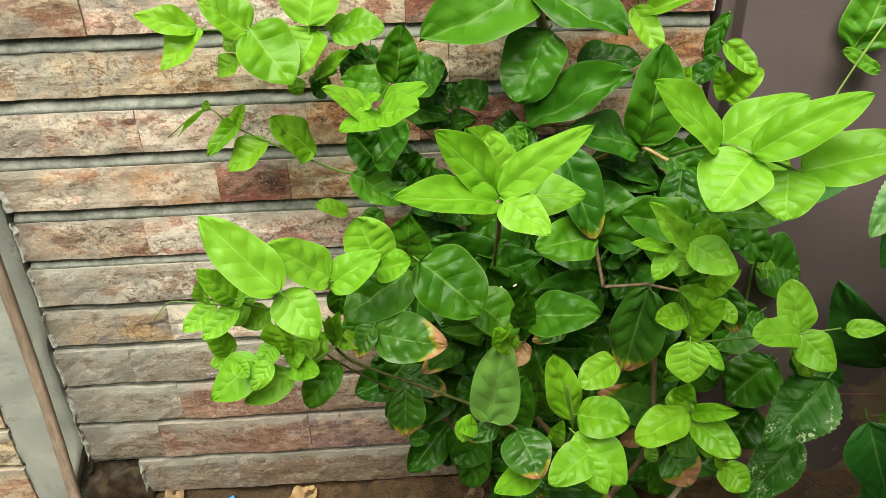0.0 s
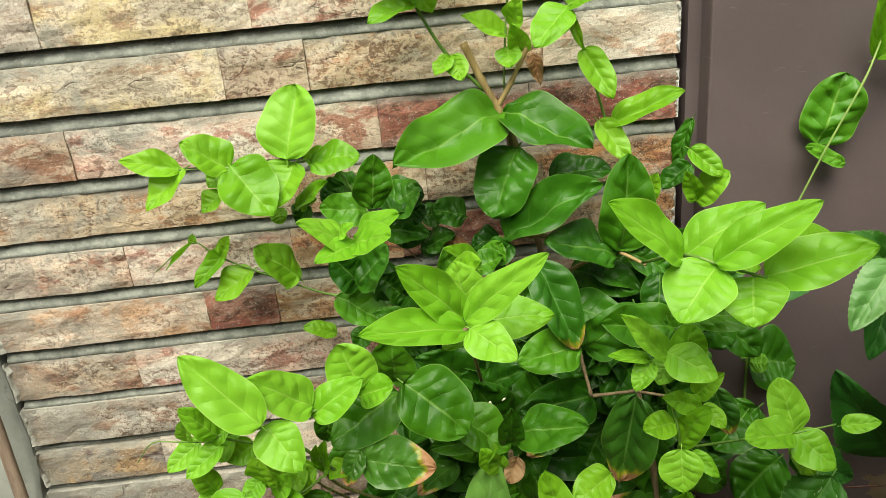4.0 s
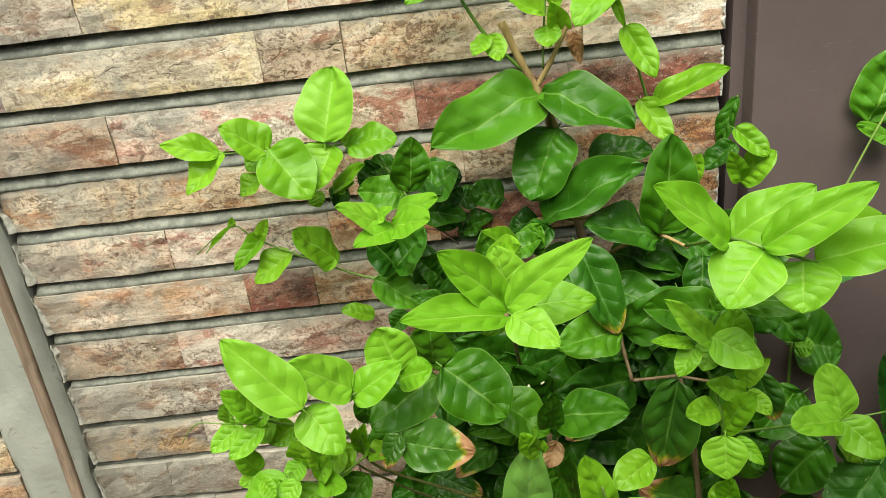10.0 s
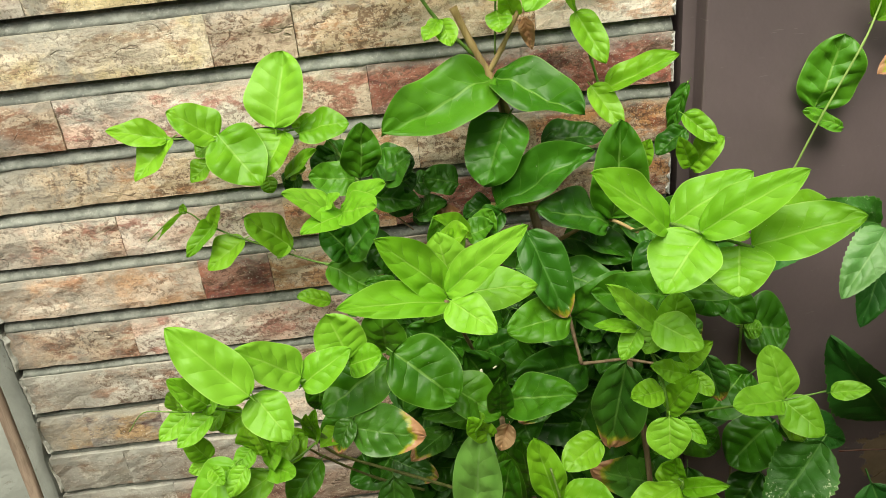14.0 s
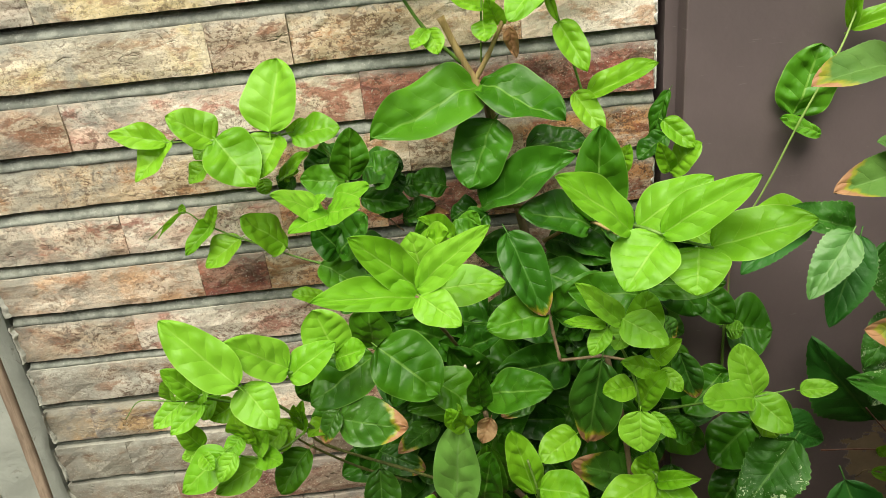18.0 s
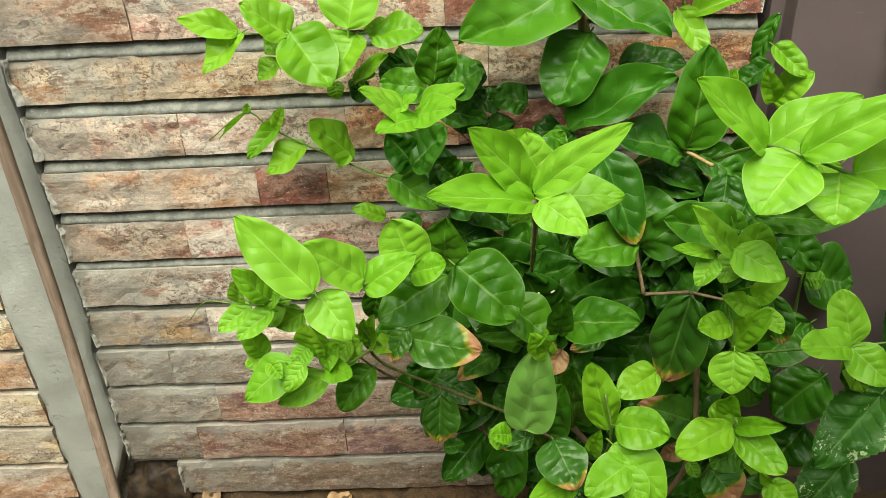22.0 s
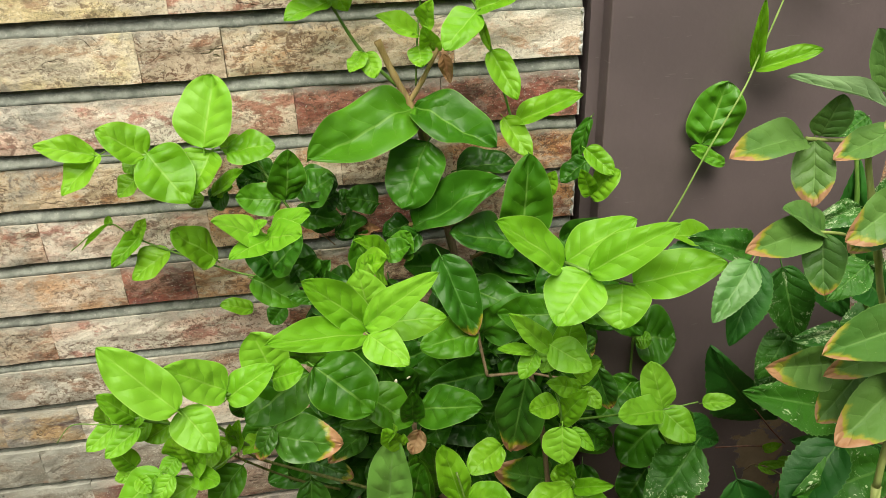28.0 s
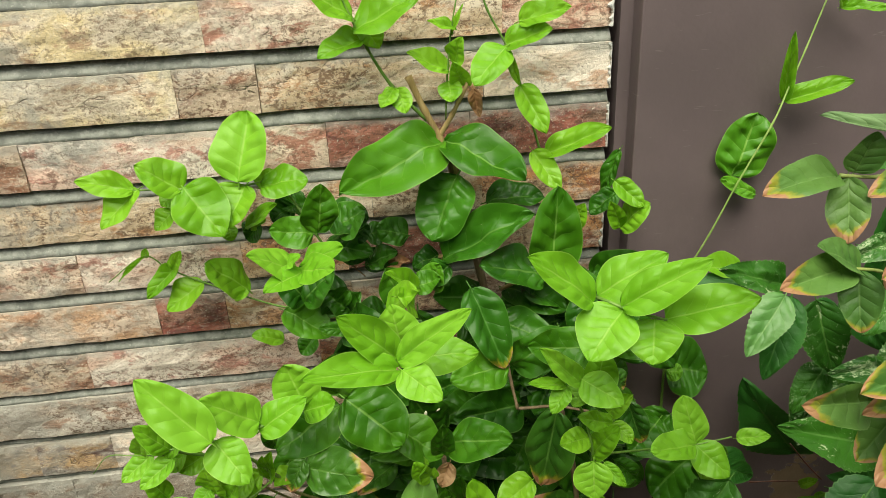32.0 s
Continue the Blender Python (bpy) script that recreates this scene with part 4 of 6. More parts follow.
leaf(J, "m", (0.326, -0.217, 0.550), (0.358, -0.230, 0.527), 0.028)
leaf(J, "d", (0.340, -0.140, 0.429), (0.305, -0.150, 0.476), 0.039)
leaf(J, "d", (0.317, -0.080, 0.493), (0.358, -0.090, 0.514), 0.036)
leaf(J, "yo", (0.442, -0.282, 0.449), (0.43, -0.268, 0.499), 0.033, (0, -0.1, 0.35))
leaf(J, "yo", (0.442, -0.282, 0.448), (0.384, -0.308, 0.470), 0.031)
leaf(J, "y", (0.441, -0.282, 0.448), (0.470, -0.308, 0.424), 0.031)
leaf(J, "g", (0.454, -0.256, 0.421), (0.483, -0.256, 0.373), 0.030)
leaf(J, "y", (0.485, -0.282, 0.450), (0.514, -0.295, 0.459), 0.016)
leaf(J, "g", (0.141, -0.060, 0.838), (0.094, -0.080, 0.824), 0.032)
leaf(J, "g", (0.133, -0.060, 0.859), (0.085, -0.080, 0.890), 0.041)
leaf(J, "g", (0.133, -0.060, 0.847), (0.200, -0.080, 0.877), 0.047)
leaf(J, "g", (0.141, -0.050, 0.854), (0.158, -0.060, 0.826), 0.028)
leaf(J, "go", (0.170, -0.060, 0.784), (0.155, -0.080, 0.769), 0.019)
leaf(J, "go", (0.173, -0.060, 0.784), (0.180, -0.080, 0.761), 0.022)
leaf(J, "g", (0.231, -0.050, 0.796), (0.186, -0.060, 0.821), 0.024)
leaf(J, "g", (0.241, -0.050, 0.839), (0.209, -0.060, 0.851), 0.013)
leaf(J, "g", (0.236, -0.050, 0.833), (0.249, -0.050, 0.865), 0.006)
leaf(J, "g", (0.237, -0.050, 0.803), (0.244, -0.070, 0.834), 0.024)
leaf(J, "g", (0.247, -0.050, 0.779), (0.234, -0.070, 0.809), 0.021)
leaf(J, "y", (0.293, -0.060, 0.820), (0.252, -0.090, 0.790), 0.035)
leaf(J, "g", (0.298, -0.050, 0.808), (0.263, -0.070, 0.790), 0.028)
leaf(J, "g", (0.293, -0.050, 0.819), (0.337, -0.080, 0.839), 0.033)
leaf(J, "g", (0.308, -0.050, 0.843), (0.357, -0.080, 0.859), 0.027)
leaf(J, "g", (0.297, -0.050, 0.812), (0.307, -0.060, 0.776), 0.010)
leaf(J, "go", (0.230, -0.050, 0.785), (0.230, -0.070, 0.767), 0.025)
leaf(J, "g", (0.309, -0.050, 0.775), (0.333, -0.080, 0.727), 0.029)
leaf(J, "g", (0.340, -0.050, 0.693), (0.406, -0.080, 0.729), 0.032)
leaf(J, "g", (0.324, -0.050, 0.699), (0.350, -0.080, 0.658), 0.026)
leaf(J, "d", (0.435, -0.030, 0.685), (0.414, -0.030, 0.630), 0.019)
leaf(J, "d", (0.427, -0.050, 0.639), (0.392, -0.060, 0.618), 0.027)
leaf(J, "g", (0.409, -0.090, 0.669), (0.438, -0.110, 0.642), 0.024)
leaf(J, "go", (0.419, -0.090, 0.611), (0.442, -0.110, 0.647), 0.033)
leaf(J, "g", (0.420, -0.090, 0.611), (0.402, -0.100, 0.649), 0.019)
leaf(J, "g", (0.558, -0.120, 0.557), (0.498, -0.130, 0.572), 0.030)
leaf(J, "d", (0.534, -0.100, 0.263), (0.478, -0.110, 0.213), 0.065)
leaf(J, "d", (0.526, -0.100, 0.184), (0.493, -0.110, 0.132), 0.056)
leaf(J, "m", (0.463, -0.150, 0.377), (0.416, -0.178, 0.352), 0.047)
leaf(J, "m", (0.465, -0.256, 0.424), (0.482, -0.256, 0.375), 0.038)
leaf(J, "go", (0.170, -0.321, 0.479), (0.152, -0.334, 0.509), 0.020)
leaf(J, "m", (0.168, -0.230, 0.443), (0.109, -0.230, 0.438), 0.022)
leaf(J, "m", (0.178, -0.230, 0.290), (0.186, -0.256, 0.399), 0.038)
leaf(J, "m", (0.217, -0.204, 0.299), (0.202, -0.230, 0.388), 0.038)
leaf(J, "yo", (0.131, -0.334, 0.395), (0.118, -0.334, 0.410), 0.019)
leaf(J, "m", (0.345, -0.230, 0.542), (0.275, -0.243, 0.561), 0.038)
leaf(J, "m", (0.314, -0.217, 0.562), (0.331, -0.230, 0.518), 0.039)
leaf(J, "m", (0.351, -0.217, 0.461), (0.406, -0.230, 0.422), 0.048)
leaf(J, "g", (0.333, -0.282, 0.364), (0.348, -0.282, 0.393), 0.023)
leaf(J, "m", (0.137, -0.230, 0.474), (0.187, -0.243, 0.437), 0.040)
leaf(J, "yo", (-0.085, -0.308, 0.533), (-0.079, -0.321, 0.561), 0.015)
leaf(J, "g", (-0.055, -0.321, 0.480), (-0.045, -0.334, 0.464), 0.014)
leaf(J, "g", (-0.061, -0.334, 0.491), (-0.049, -0.347, 0.484), 0.013)
leaf(J, "y", (-0.051, -0.308, 0.542), (-0.066, -0.308, 0.526), 0.013)
leaf(J, "go", (-0.028, -0.308, 0.479), (-0.032, -0.321, 0.516), 0.025)
leaf(J, "g", (-0.004, -0.269, 0.463), (-0.027, -0.282, 0.447), 0.024)
leaf(J, "g", (0.035, -0.256, 0.454), (0.018, -0.282, 0.457), 0.019)
leaf(J, "g", (0.013, -0.269, 0.458), (0.011, -0.282, 0.495), 0.015)
leaf(J, "m", (0.021, -0.230, 0.496), (0.012, -0.230, 0.458), 0.024)
leaf(J, "go", (0.140, -0.230, 0.611), (0.169, -0.256, 0.641), 0.034)
leaf(J, "go", (0.152, -0.256, 0.638), (0.172, -0.230, 0.607), 0.029)
leaf(J, "m", (0.156, -0.130, 0.569), (0.144, -0.140, 0.610), 0.037)
leaf(J, "m", (0.192, -0.120, 0.573), (0.201, -0.130, 0.604), 0.030)
leaf(J, "m", (0.176, -0.130, 0.578), (0.202, -0.140, 0.594), 0.025)
leaf(J, "do", (0.084, -0.070, 0.645), (0.130, -0.080, 0.650), 0.043)
leaf(J, "d", (0.078, -0.060, 0.608), (0.132, -0.070, 0.598), 0.033)
leaf(J, "d", (0.126, -0.050, 0.574), (0.160, -0.060, 0.592), 0.029)
leaf(J, "do", (0.175, -0.050, 0.607), (0.138, -0.060, 0.623), 0.032)
leaf(J, "d", (0.208, -0.060, 0.578), (0.177, -0.070, 0.571), 0.028)
leaf(J, "d", (0.101, -0.090, 0.534), (0.074, -0.100, 0.563), 0.038)
stem(J, "branch", [(0.305, -0.211, 0.013), (0.339, -0.217, 0.082), (0.372, -0.230, 0.174), (0.388, -0.224, 0.201)], 0.0038, 0.0026, "trunk")
stem(J, "twig", [(0.279, -0.211, 0.061), (0.239, -0.230, 0.153), (0.210, -0.256, 0.228), (0.198, -0.282, 0.280)], 0.003, 0.002, "bark")
stem(J, "branch", [(0.283, -0.191, 0.171), (0.202, -0.204, 0.269), (0.156, -0.217, 0.316), (0.089, -0.217, 0.354), (0.019, -0.217, 0.393), (-0.000, -0.230, 0.432)], 0.0019, 0.0015, "olive")
stem(J, "branch", [(0.099, -0.191, 0.308), (0.051, -0.204, 0.345), (0.007, -0.217, 0.390), (-0.011, -0.230, 0.421)], 0.0015, 0.0011, "olive")
stem(J, "twig", [(0.024, -0.269, 0.454), (-0.009, -0.282, 0.502), (-0.037, -0.295, 0.515), (-0.062, -0.308, 0.534)], 0.0018, 0.001, "green")
stem(J, "twig", [(0.055, -0.269, 0.535), (0.017, -0.295, 0.539), (-0.023, -0.308, 0.538), (-0.061, -0.308, 0.535), (-0.079, -0.308, 0.542)], 0.0014, 0.0008, "green")
stem(J, "twig", [(0.019, -0.269, 0.458), (-0.005, -0.295, 0.457), (-0.025, -0.308, 0.461), (-0.046, -0.321, 0.481)], 0.0012, 0.0007, "green")
stem(J, "twig", [(0.078, -0.100, 0.628), (0.037, -0.070, 0.687), (-0.007, -0.080, 0.695), (-0.061, -0.090, 0.700), (-0.111, -0.090, 0.703)], 0.0016, 0.0009, "green")
stem(J, "twig", [(0.049, -0.080, 0.546), (0.015, -0.060, 0.534), (-0.065, -0.060, 0.574), (-0.102, -0.060, 0.596), (-0.126, -0.060, 0.614), (-0.174, -0.050, 0.581)], 0.0013, 0.0006, "green")
stem(J, "twig", [(0.262, -0.204, 0.522), (0.264, -0.217, 0.502), (0.267, -0.230, 0.482), (0.268, -0.230, 0.478), (0.272, -0.230, 0.477), (0.304, -0.243, 0.486), (0.306, -0.243, 0.486), (0.336, -0.256, 0.484)], 0.0018, 0.0014, "bark")
stem(J, "twig", [(0.144, -0.412, 0.665), (0.151, -0.360, 0.617), (0.163, -0.230, 0.515), (0.179, -0.100, 0.401), (0.195, -0.080, 0.336)], 0.0018, 0.0014, "bark")
stem(J, "twig", [(0.316, -0.230, 0.611), (0.308, -0.341, 0.666), (0.324, -0.367, 0.668), (0.350, -0.367, 0.657), (0.363, -0.366, 0.652)], 0.0016, 0.0009, "green")
stem(J, "twig", [(0.279, -0.080, 0.539), (0.320, -0.110, 0.571), (0.349, -0.140, 0.566)], 0.0024, 0.0018, "tan")
stem(J, "branch", [(0.207, -0.080, 0.590), (0.241, -0.090, 0.590), (0.271, -0.090, 0.589)], 0.0022, 0.0018, "tan")
stem(J, "twig", [(0.369, -0.230, 0.403), (0.409, -0.269, 0.437), (0.443, -0.282, 0.448), (0.480, -0.282, 0.452)], 0.0014, 0.0008, "green")
stem(J, "twig", [(0.291, -0.334, 0.571), (0.313, -0.308, 0.525), (0.325, -0.308, 0.472), (0.343, -0.230, 0.359)], 0.0014, 0.0009, "green")
stem(J, "twig", [(0.232, -0.282, 0.322), (0.229, -0.308, 0.382), (0.221, -0.308, 0.424)], 0.0016, 0.001, "green")
stem(J, "twig", [(0.197, -0.256, 0.308), (0.175, -0.282, 0.353), (0.150, -0.308, 0.386)], 0.0016, 0.001, "bark")
stem(J, "twig", [(0.351, -0.230, 0.235), (0.346, -0.295, 0.367), (0.343, -0.295, 0.382)], 0.0016, 0.001, "green")
stem(J, "twig", [(0.074, -0.050, 0.603), (0.100, -0.050, 0.580), (0.120, -0.050, 0.558)], 0.0012, 0.0008, "bark")
stem(J, "stub", [(0.236, -0.045, 0.677), (0.217, -0.045, 0.724), (0.203, -0.045, 0.753), (0.187, -0.045, 0.792)], 0.0043, 0.0038, "tan")
stem(J, "branch", [(0.218, -0.045, 0.723), (0.233, -0.050, 0.748), (0.251, -0.055, 0.783)], 0.003, 0.0022, "tan")
stem(J, "shoot", [(0.205, -0.045, 0.742), (0.168, -0.050, 0.785), (0.144, -0.055, 0.829), (0.130, -0.060, 0.862), (0.118, -0.060, 0.895)], 0.0022, 0.001, "green")
stem(J, "shoot", [(0.226, -0.045, 0.741), (0.229, -0.050, 0.789), (0.234, -0.050, 0.831), (0.242, -0.050, 0.871)], 0.001, 0.0008, "green")
stem(J, "shoot", [(0.338, -0.040, 0.686), (0.313, -0.045, 0.769), (0.297, -0.050, 0.814), (0.274, -0.050, 0.858), (0.267, -0.050, 0.886)], 0.0016, 0.001, "green")
stem(J, "shoot", [(0.297, -0.050, 0.815), (0.315, -0.055, 0.838), (0.336, -0.060, 0.861)], 0.001, 0.0007, "green")
stem(J, "shoot", [(0.419, -0.030, 0.619), (0.429, -0.030, 0.659), (0.439, -0.020, 0.684)], 0.001, 0.0007, "green")
stem(J, "tendril", [(-0.066, -0.308, 0.529), (-0.092, -0.308, 0.533), (-0.113, -0.308, 0.535), (-0.129, -0.308, 0.518)], 0.0006, 0.0004, "green")
leaf(V, "g", (0.621, -0.050, 0.735), (0.611, -0.070, 0.817), 0.015)
leaf(V, "g", (0.623, -0.050, 0.734), (0.685, -0.080, 0.761), 0.026)
leaf(V, "vb", (0.572, -0.045, 0.645), (0.594, -0.048, 0.722), 0.062, (0.1, -0.3, -0.2))
leaf(V, "vb", (0.602, -0.050, 0.621), (0.550, -0.060, 0.648), 0.022)
leaf(V, "g", (0.674, -0.050, 0.836), (0.713, -0.080, 0.836), 0.014)
leaf(V, "g", (0.674, -0.050, 0.836), (0.646, -0.070, 0.877), 0.015)
leaf(V, "do", (0.510, -0.050, 0.377), (0.567, -0.060, 0.370), 0.072)
leaf(V, "vb", (0.502, -0.070, 0.387), (0.520, -0.080, 0.392), 0.025)
leaf(V, "vb", (0.502, -0.060, 0.392), (0.486, -0.070, 0.400), 0.011)
stem(V, "stem", [(0.523, -0.05, 0.52), (0.544, -0.06, 0.575), (0.569, -0.068, 0.646), (0.602, -0.067, 0.714), (0.618, -0.06, 0.748), (0.636, -0.055, 0.795), (0.654, -0.05, 0.845)], 0.0013, 0.001, "vine")
stem(V, "stem", [(0.509, -0.050, 0.307), (0.508, -0.050, 0.370), (0.512, -0.045, 0.423), (0.511, -0.045, 0.468)], 0.002, 0.0012, "green")
leaf(H, "hp", (0.534, -0.250, 0.595), (0.485, -0.280, 0.548), 0.037)
leaf(H, "h", (0.554, -0.230, 0.580), (0.519, -0.260, 0.501), 0.040)
leaf(H, "hv", (0.589, -0.220, 0.566), (0.613, -0.240, 0.480), 0.050)
leaf(H, "v", (0.595, -0.150, 0.549), (0.507, -0.170, 0.586), 0.039)
leaf(H, "v", (0.622, -0.210, 0.475), (0.580, -0.230, 0.427), 0.040)
leaf(H, "vw", (0.665, -0.240, 0.486), (0.591, -0.260, 0.501), 0.029)
leaf(H, "v", (0.703, -0.300, 0.341), (0.579, -0.330, 0.350), 0.069)
leaf(H, "v", (0.505, -0.250, 0.363), (0.439, -0.280, 0.299), 0.058)
leaf(H, "v", (0.514, -0.220, 0.250), (0.454, -0.240, 0.167), 0.050)
leaf(H, "h", (0.565, -0.250, 0.299), (0.598, -0.280, 0.199), 0.059)
leaf(H, "h", (0.661, -0.200, 0.197), (0.645, -0.220, 0.067), 0.065)
leaf(H, "h", (0.550, -0.140, 0.559), (0.474, -0.160, 0.516), 0.044)
leaf(H, "h", (0.647, -0.280, 0.325), (0.596, -0.310, 0.271), 0.049)
leaf(H, "h", (0.640, -0.300, 0.387), (0.568, -0.340, 0.314), 0.056)
leaf(H, "h", (0.540, -0.080, 0.257), (0.513, -0.100, 0.194), 0.049)
leaf(H, "h", (0.546, -0.140, 0.302), (0.598, -0.150, 0.264), 0.033)
leaf(H, "v", (0.646, -0.270, 0.591), (0.594, -0.290, 0.567), 0.035)
leaf(H, "v", (0.622, -0.250, 0.737), (0.588, -0.260, 0.723), 0.023)
leaf(H, "vw", (0.655, -0.280, 0.685), (0.603, -0.300, 0.672), 0.026)
leaf(H, "vw", (0.579, -0.320, 0.680), (0.527, -0.330, 0.671), 0.022)
leaf(H, "vw", (0.663, -0.340, 0.452), (0.615, -0.360, 0.449), 0.025)
leaf(H, "h", (0.677, -0.200, 0.534), (0.650, -0.220, 0.676), 0.037)
leaf(H, "vw", (0.683, -0.340, 0.493), (0.667, -0.360, 0.418), 0.040)
leaf(H, "g", (0.700, -0.100, 0.157), (0.741, -0.110, 0.165), 0.012)
leaf(H, "g", (0.700, -0.100, 0.157), (0.727, -0.110, 0.148), 0.012)
leaf(H, "g", (0.730, -0.100, 0.164), (0.751, -0.100, 0.165), 0.008)
leaf(H, "g", (0.704, -0.100, 0.187), (0.715, -0.120, 0.215), 0.013)
leaf(H, "h", (0.710, -0.070, 0.216), (0.611, -0.075, 0.353), 0.080)
leaf(H, "hv", (0.695, -0.240, 0.376), (0.541, -0.270, 0.447), 0.061)
leaf(H, "h", (0.788, -0.160, 0.232), (0.691, -0.170, 0.267), 0.043)
leaf(H, "h", (0.547, -0.160, 0.299), (0.593, -0.160, 0.272), 0.031)
stem(H, "stem", [(0.686, -0.160, -0.058), (0.690, -0.200, 0.058), (0.692, -0.220, 0.161), (0.678, -0.220, 0.288)], 0.0024, 0.0018, "trunk")
stem(H, "twig", [(0.720, -0.120, 0.214), (0.700, -0.110, 0.236), (0.677, -0.100, 0.266)], 0.0014, 0.001, "redbark")
stem(H, "twig", [(0.639, -0.080, 0.185), (0.680, -0.090, 0.190), (0.714, -0.100, 0.193)], 0.0012, 0.0008, "redbark")
stem(H, "twig", [(0.756, -0.140, 0.141), (0.704, -0.100, 0.159), (0.693, -0.080, 0.132)], 0.0016, 0.001, "bark")
stem(H, "stem", [(0.759, -0.300, 0.404), (0.693, -0.270, 0.485), (0.664, -0.230, 0.566), (0.656, -0.220, 0.643), (0.648, -0.200, 0.724)], 0.003, 0.002, "green")
leaf(R, "rb", (0.433, -0.435, 0.792), (0.374, -0.455, 0.793), 0.023)
leaf(R, "r", (0.444, -0.435, 0.792), (0.447, -0.445, 0.821), 0.021)
leaf(R, "rb", (0.440, -0.435, 0.790), (0.434, -0.455, 0.752), 0.022)
leaf(R, "rb", (0.495, -0.435, 0.793), (0.442, -0.455, 0.784), 0.017)
leaf(R, "rb", (0.489, -0.445, 0.793), (0.512, -0.465, 0.752), 0.024)
leaf(R, "rp", (0.489, -0.435, 0.808), (0.402, -0.455, 0.839), 0.011)
leaf(R, "r", (0.500, -0.415, 0.812), (0.485, -0.415, 0.853), 0.021)
leaf(R, "r", (0.526, -0.415, 0.849), (0.474, -0.435, 0.874), 0.013)
leaf(R, "r", (0.532, -0.415, 0.853), (0.488, -0.425, 0.897), 0.023)
leaf(R, "r", (0.495, -0.435, 0.795), (0.518, -0.455, 0.807), 0.016)
leaf(R, "r", (0.447, -0.455, 0.732), (0.408, -0.465, 0.758), 0.020)
leaf(R, "rb", (0.442, -0.455, 0.736), (0.381, -0.475, 0.735), 0.022)
leaf(R, "rb", (0.446, -0.455, 0.732), (0.441, -0.475, 0.697), 0.022)
leaf(R, "rb", (0.491, -0.465, 0.757), (0.442, -0.485, 0.742), 0.026)
leaf(R, "rb", (0.508, -0.445, 0.740), (0.468, -0.455, 0.716), 0.022)
leaf(R, "r", (0.495, -0.465, 0.754), (0.509, -0.485, 0.683), 0.030)
leaf(R, "r", (0.497, -0.465, 0.755), (0.517, -0.485, 0.748), 0.026)
leaf(R, "rb", (0.507, -0.485, 0.675), (0.421, -0.515, 0.682), 0.030)
leaf(R, "rb", (0.519, -0.465, 0.637), (0.450, -0.485, 0.641), 0.020)
leaf(R, "rb", (0.478, -0.455, 0.624), (0.415, -0.475, 0.642), 0.026)
leaf(R, "rb", (0.501, -0.455, 0.613), (0.461, -0.475, 0.589), 0.026)
leaf(R, "rb", (0.518, -0.475, 0.619), (0.455, -0.505, 0.595), 0.032)
leaf(R, "rb", (0.516, -0.475, 0.666), (0.517, -0.495, 0.610), 0.039)
leaf(R, "r", (0.519, -0.475, 0.668), (0.531, -0.495, 0.696), 0.027)
leaf(R, "rb", (0.531, -0.455, 0.701), (0.547, -0.465, 0.662), 0.028)
leaf(R, "rb", (0.513, -0.455, 0.796), (0.535, -0.465, 0.773), 0.022)
stem(R, "stem", [(0.566, -0.435, 0.469), (0.563, -0.435, 0.524), (0.548, -0.455, 0.605), (0.516, -0.445, 0.660), (0.499, -0.445, 0.705), (0.491, -0.435, 0.746), (0.481, -0.435, 0.780), (0.491, -0.435, 0.800)], 0.0032, 0.0019, "rosestem")
stem(R, "stem", [(0.617, -0.415, 0.436), (0.613, -0.435, 0.495), (0.592, -0.455, 0.592)], 0.0032, 0.0028, "rosestem")
stem(R, "twig", [(0.491, -0.435, 0.793), (0.463, -0.435, 0.788), (0.434, -0.435, 0.791)], 0.0015, 0.0012, "rosestem")
stem(R, "twig", [(0.479, -0.455, 0.721), (0.460, -0.455, 0.730), (0.439, -0.455, 0.734)], 0.0013, 0.001, "rosestem")
stem(R, "twig", [(0.554, -0.475, 0.639), (0.530, -0.475, 0.661), (0.501, -0.485, 0.677)], 0.0016, 0.0012, "rosestem")
stem(R, "stem", [(0.535, -0.42, 0.68), (0.53, -0.424, 0.75), (0.525, -0.425, 0.817), (0.518, -0.425, 0.855), (0.518, -0.415, 0.890), (0.515, -0.415, 0.910)], 0.0019, 0.0012, "redbark")
stem(R, "twig", [(0.514, -0.425, 0.866), (0.496, -0.425, 0.880), (0.477, -0.425, 0.893)], 0.001, 0.0008, "redbark")
leaf(S, "y", (0.050, -0.330, 0.182), (0.001, -0.360, 0.281), 0.053)
leaf(S, "y", (0.058, -0.340, 0.152), (0.103, -0.350, 0.237), 0.037)
leaf(S, "y", (0.051, -0.340, 0.200), (0.072, -0.350, 0.262), 0.016)
leaf(S, "y", (0.051, -0.340, 0.192), (0.012, -0.360, 0.174), 0.032)
leaf(S, "y", (0.054, -0.350, 0.210), (0.066, -0.360, 0.230), 0.008)
stem(S, "stem", [(0.043, -0.300, 0.078), (0.049, -0.330, 0.163), (0.052, -0.340, 0.202)], 0.0022, 0.0015, "green")
leaf(T, "y", (-0.137, -0.330, 0.130), (-0.161, -0.350, 0.243), 0.043)
leaf(T, "y", (-0.115, -0.330, 0.189), (-0.095, -0.340, 0.248), 0.013)
leaf(T, "y", (-0.118, -0.330, 0.180), (-0.076, -0.340, 0.201), 0.007)
stem(T, "stem", [(-0.148, -0.310, 0.103), (-0.130, -0.320, 0.151), (-0.110, -0.330, 0.195)], 0.0016, 0.001, "green")
leaf(U, "y", (-0.377, -0.300, 0.180), (-0.299, -0.310, 0.303), 0.035)
leaf(U, "y", (-0.386, -0.300, 0.163), (-0.309, -0.310, 0.246), 0.025)
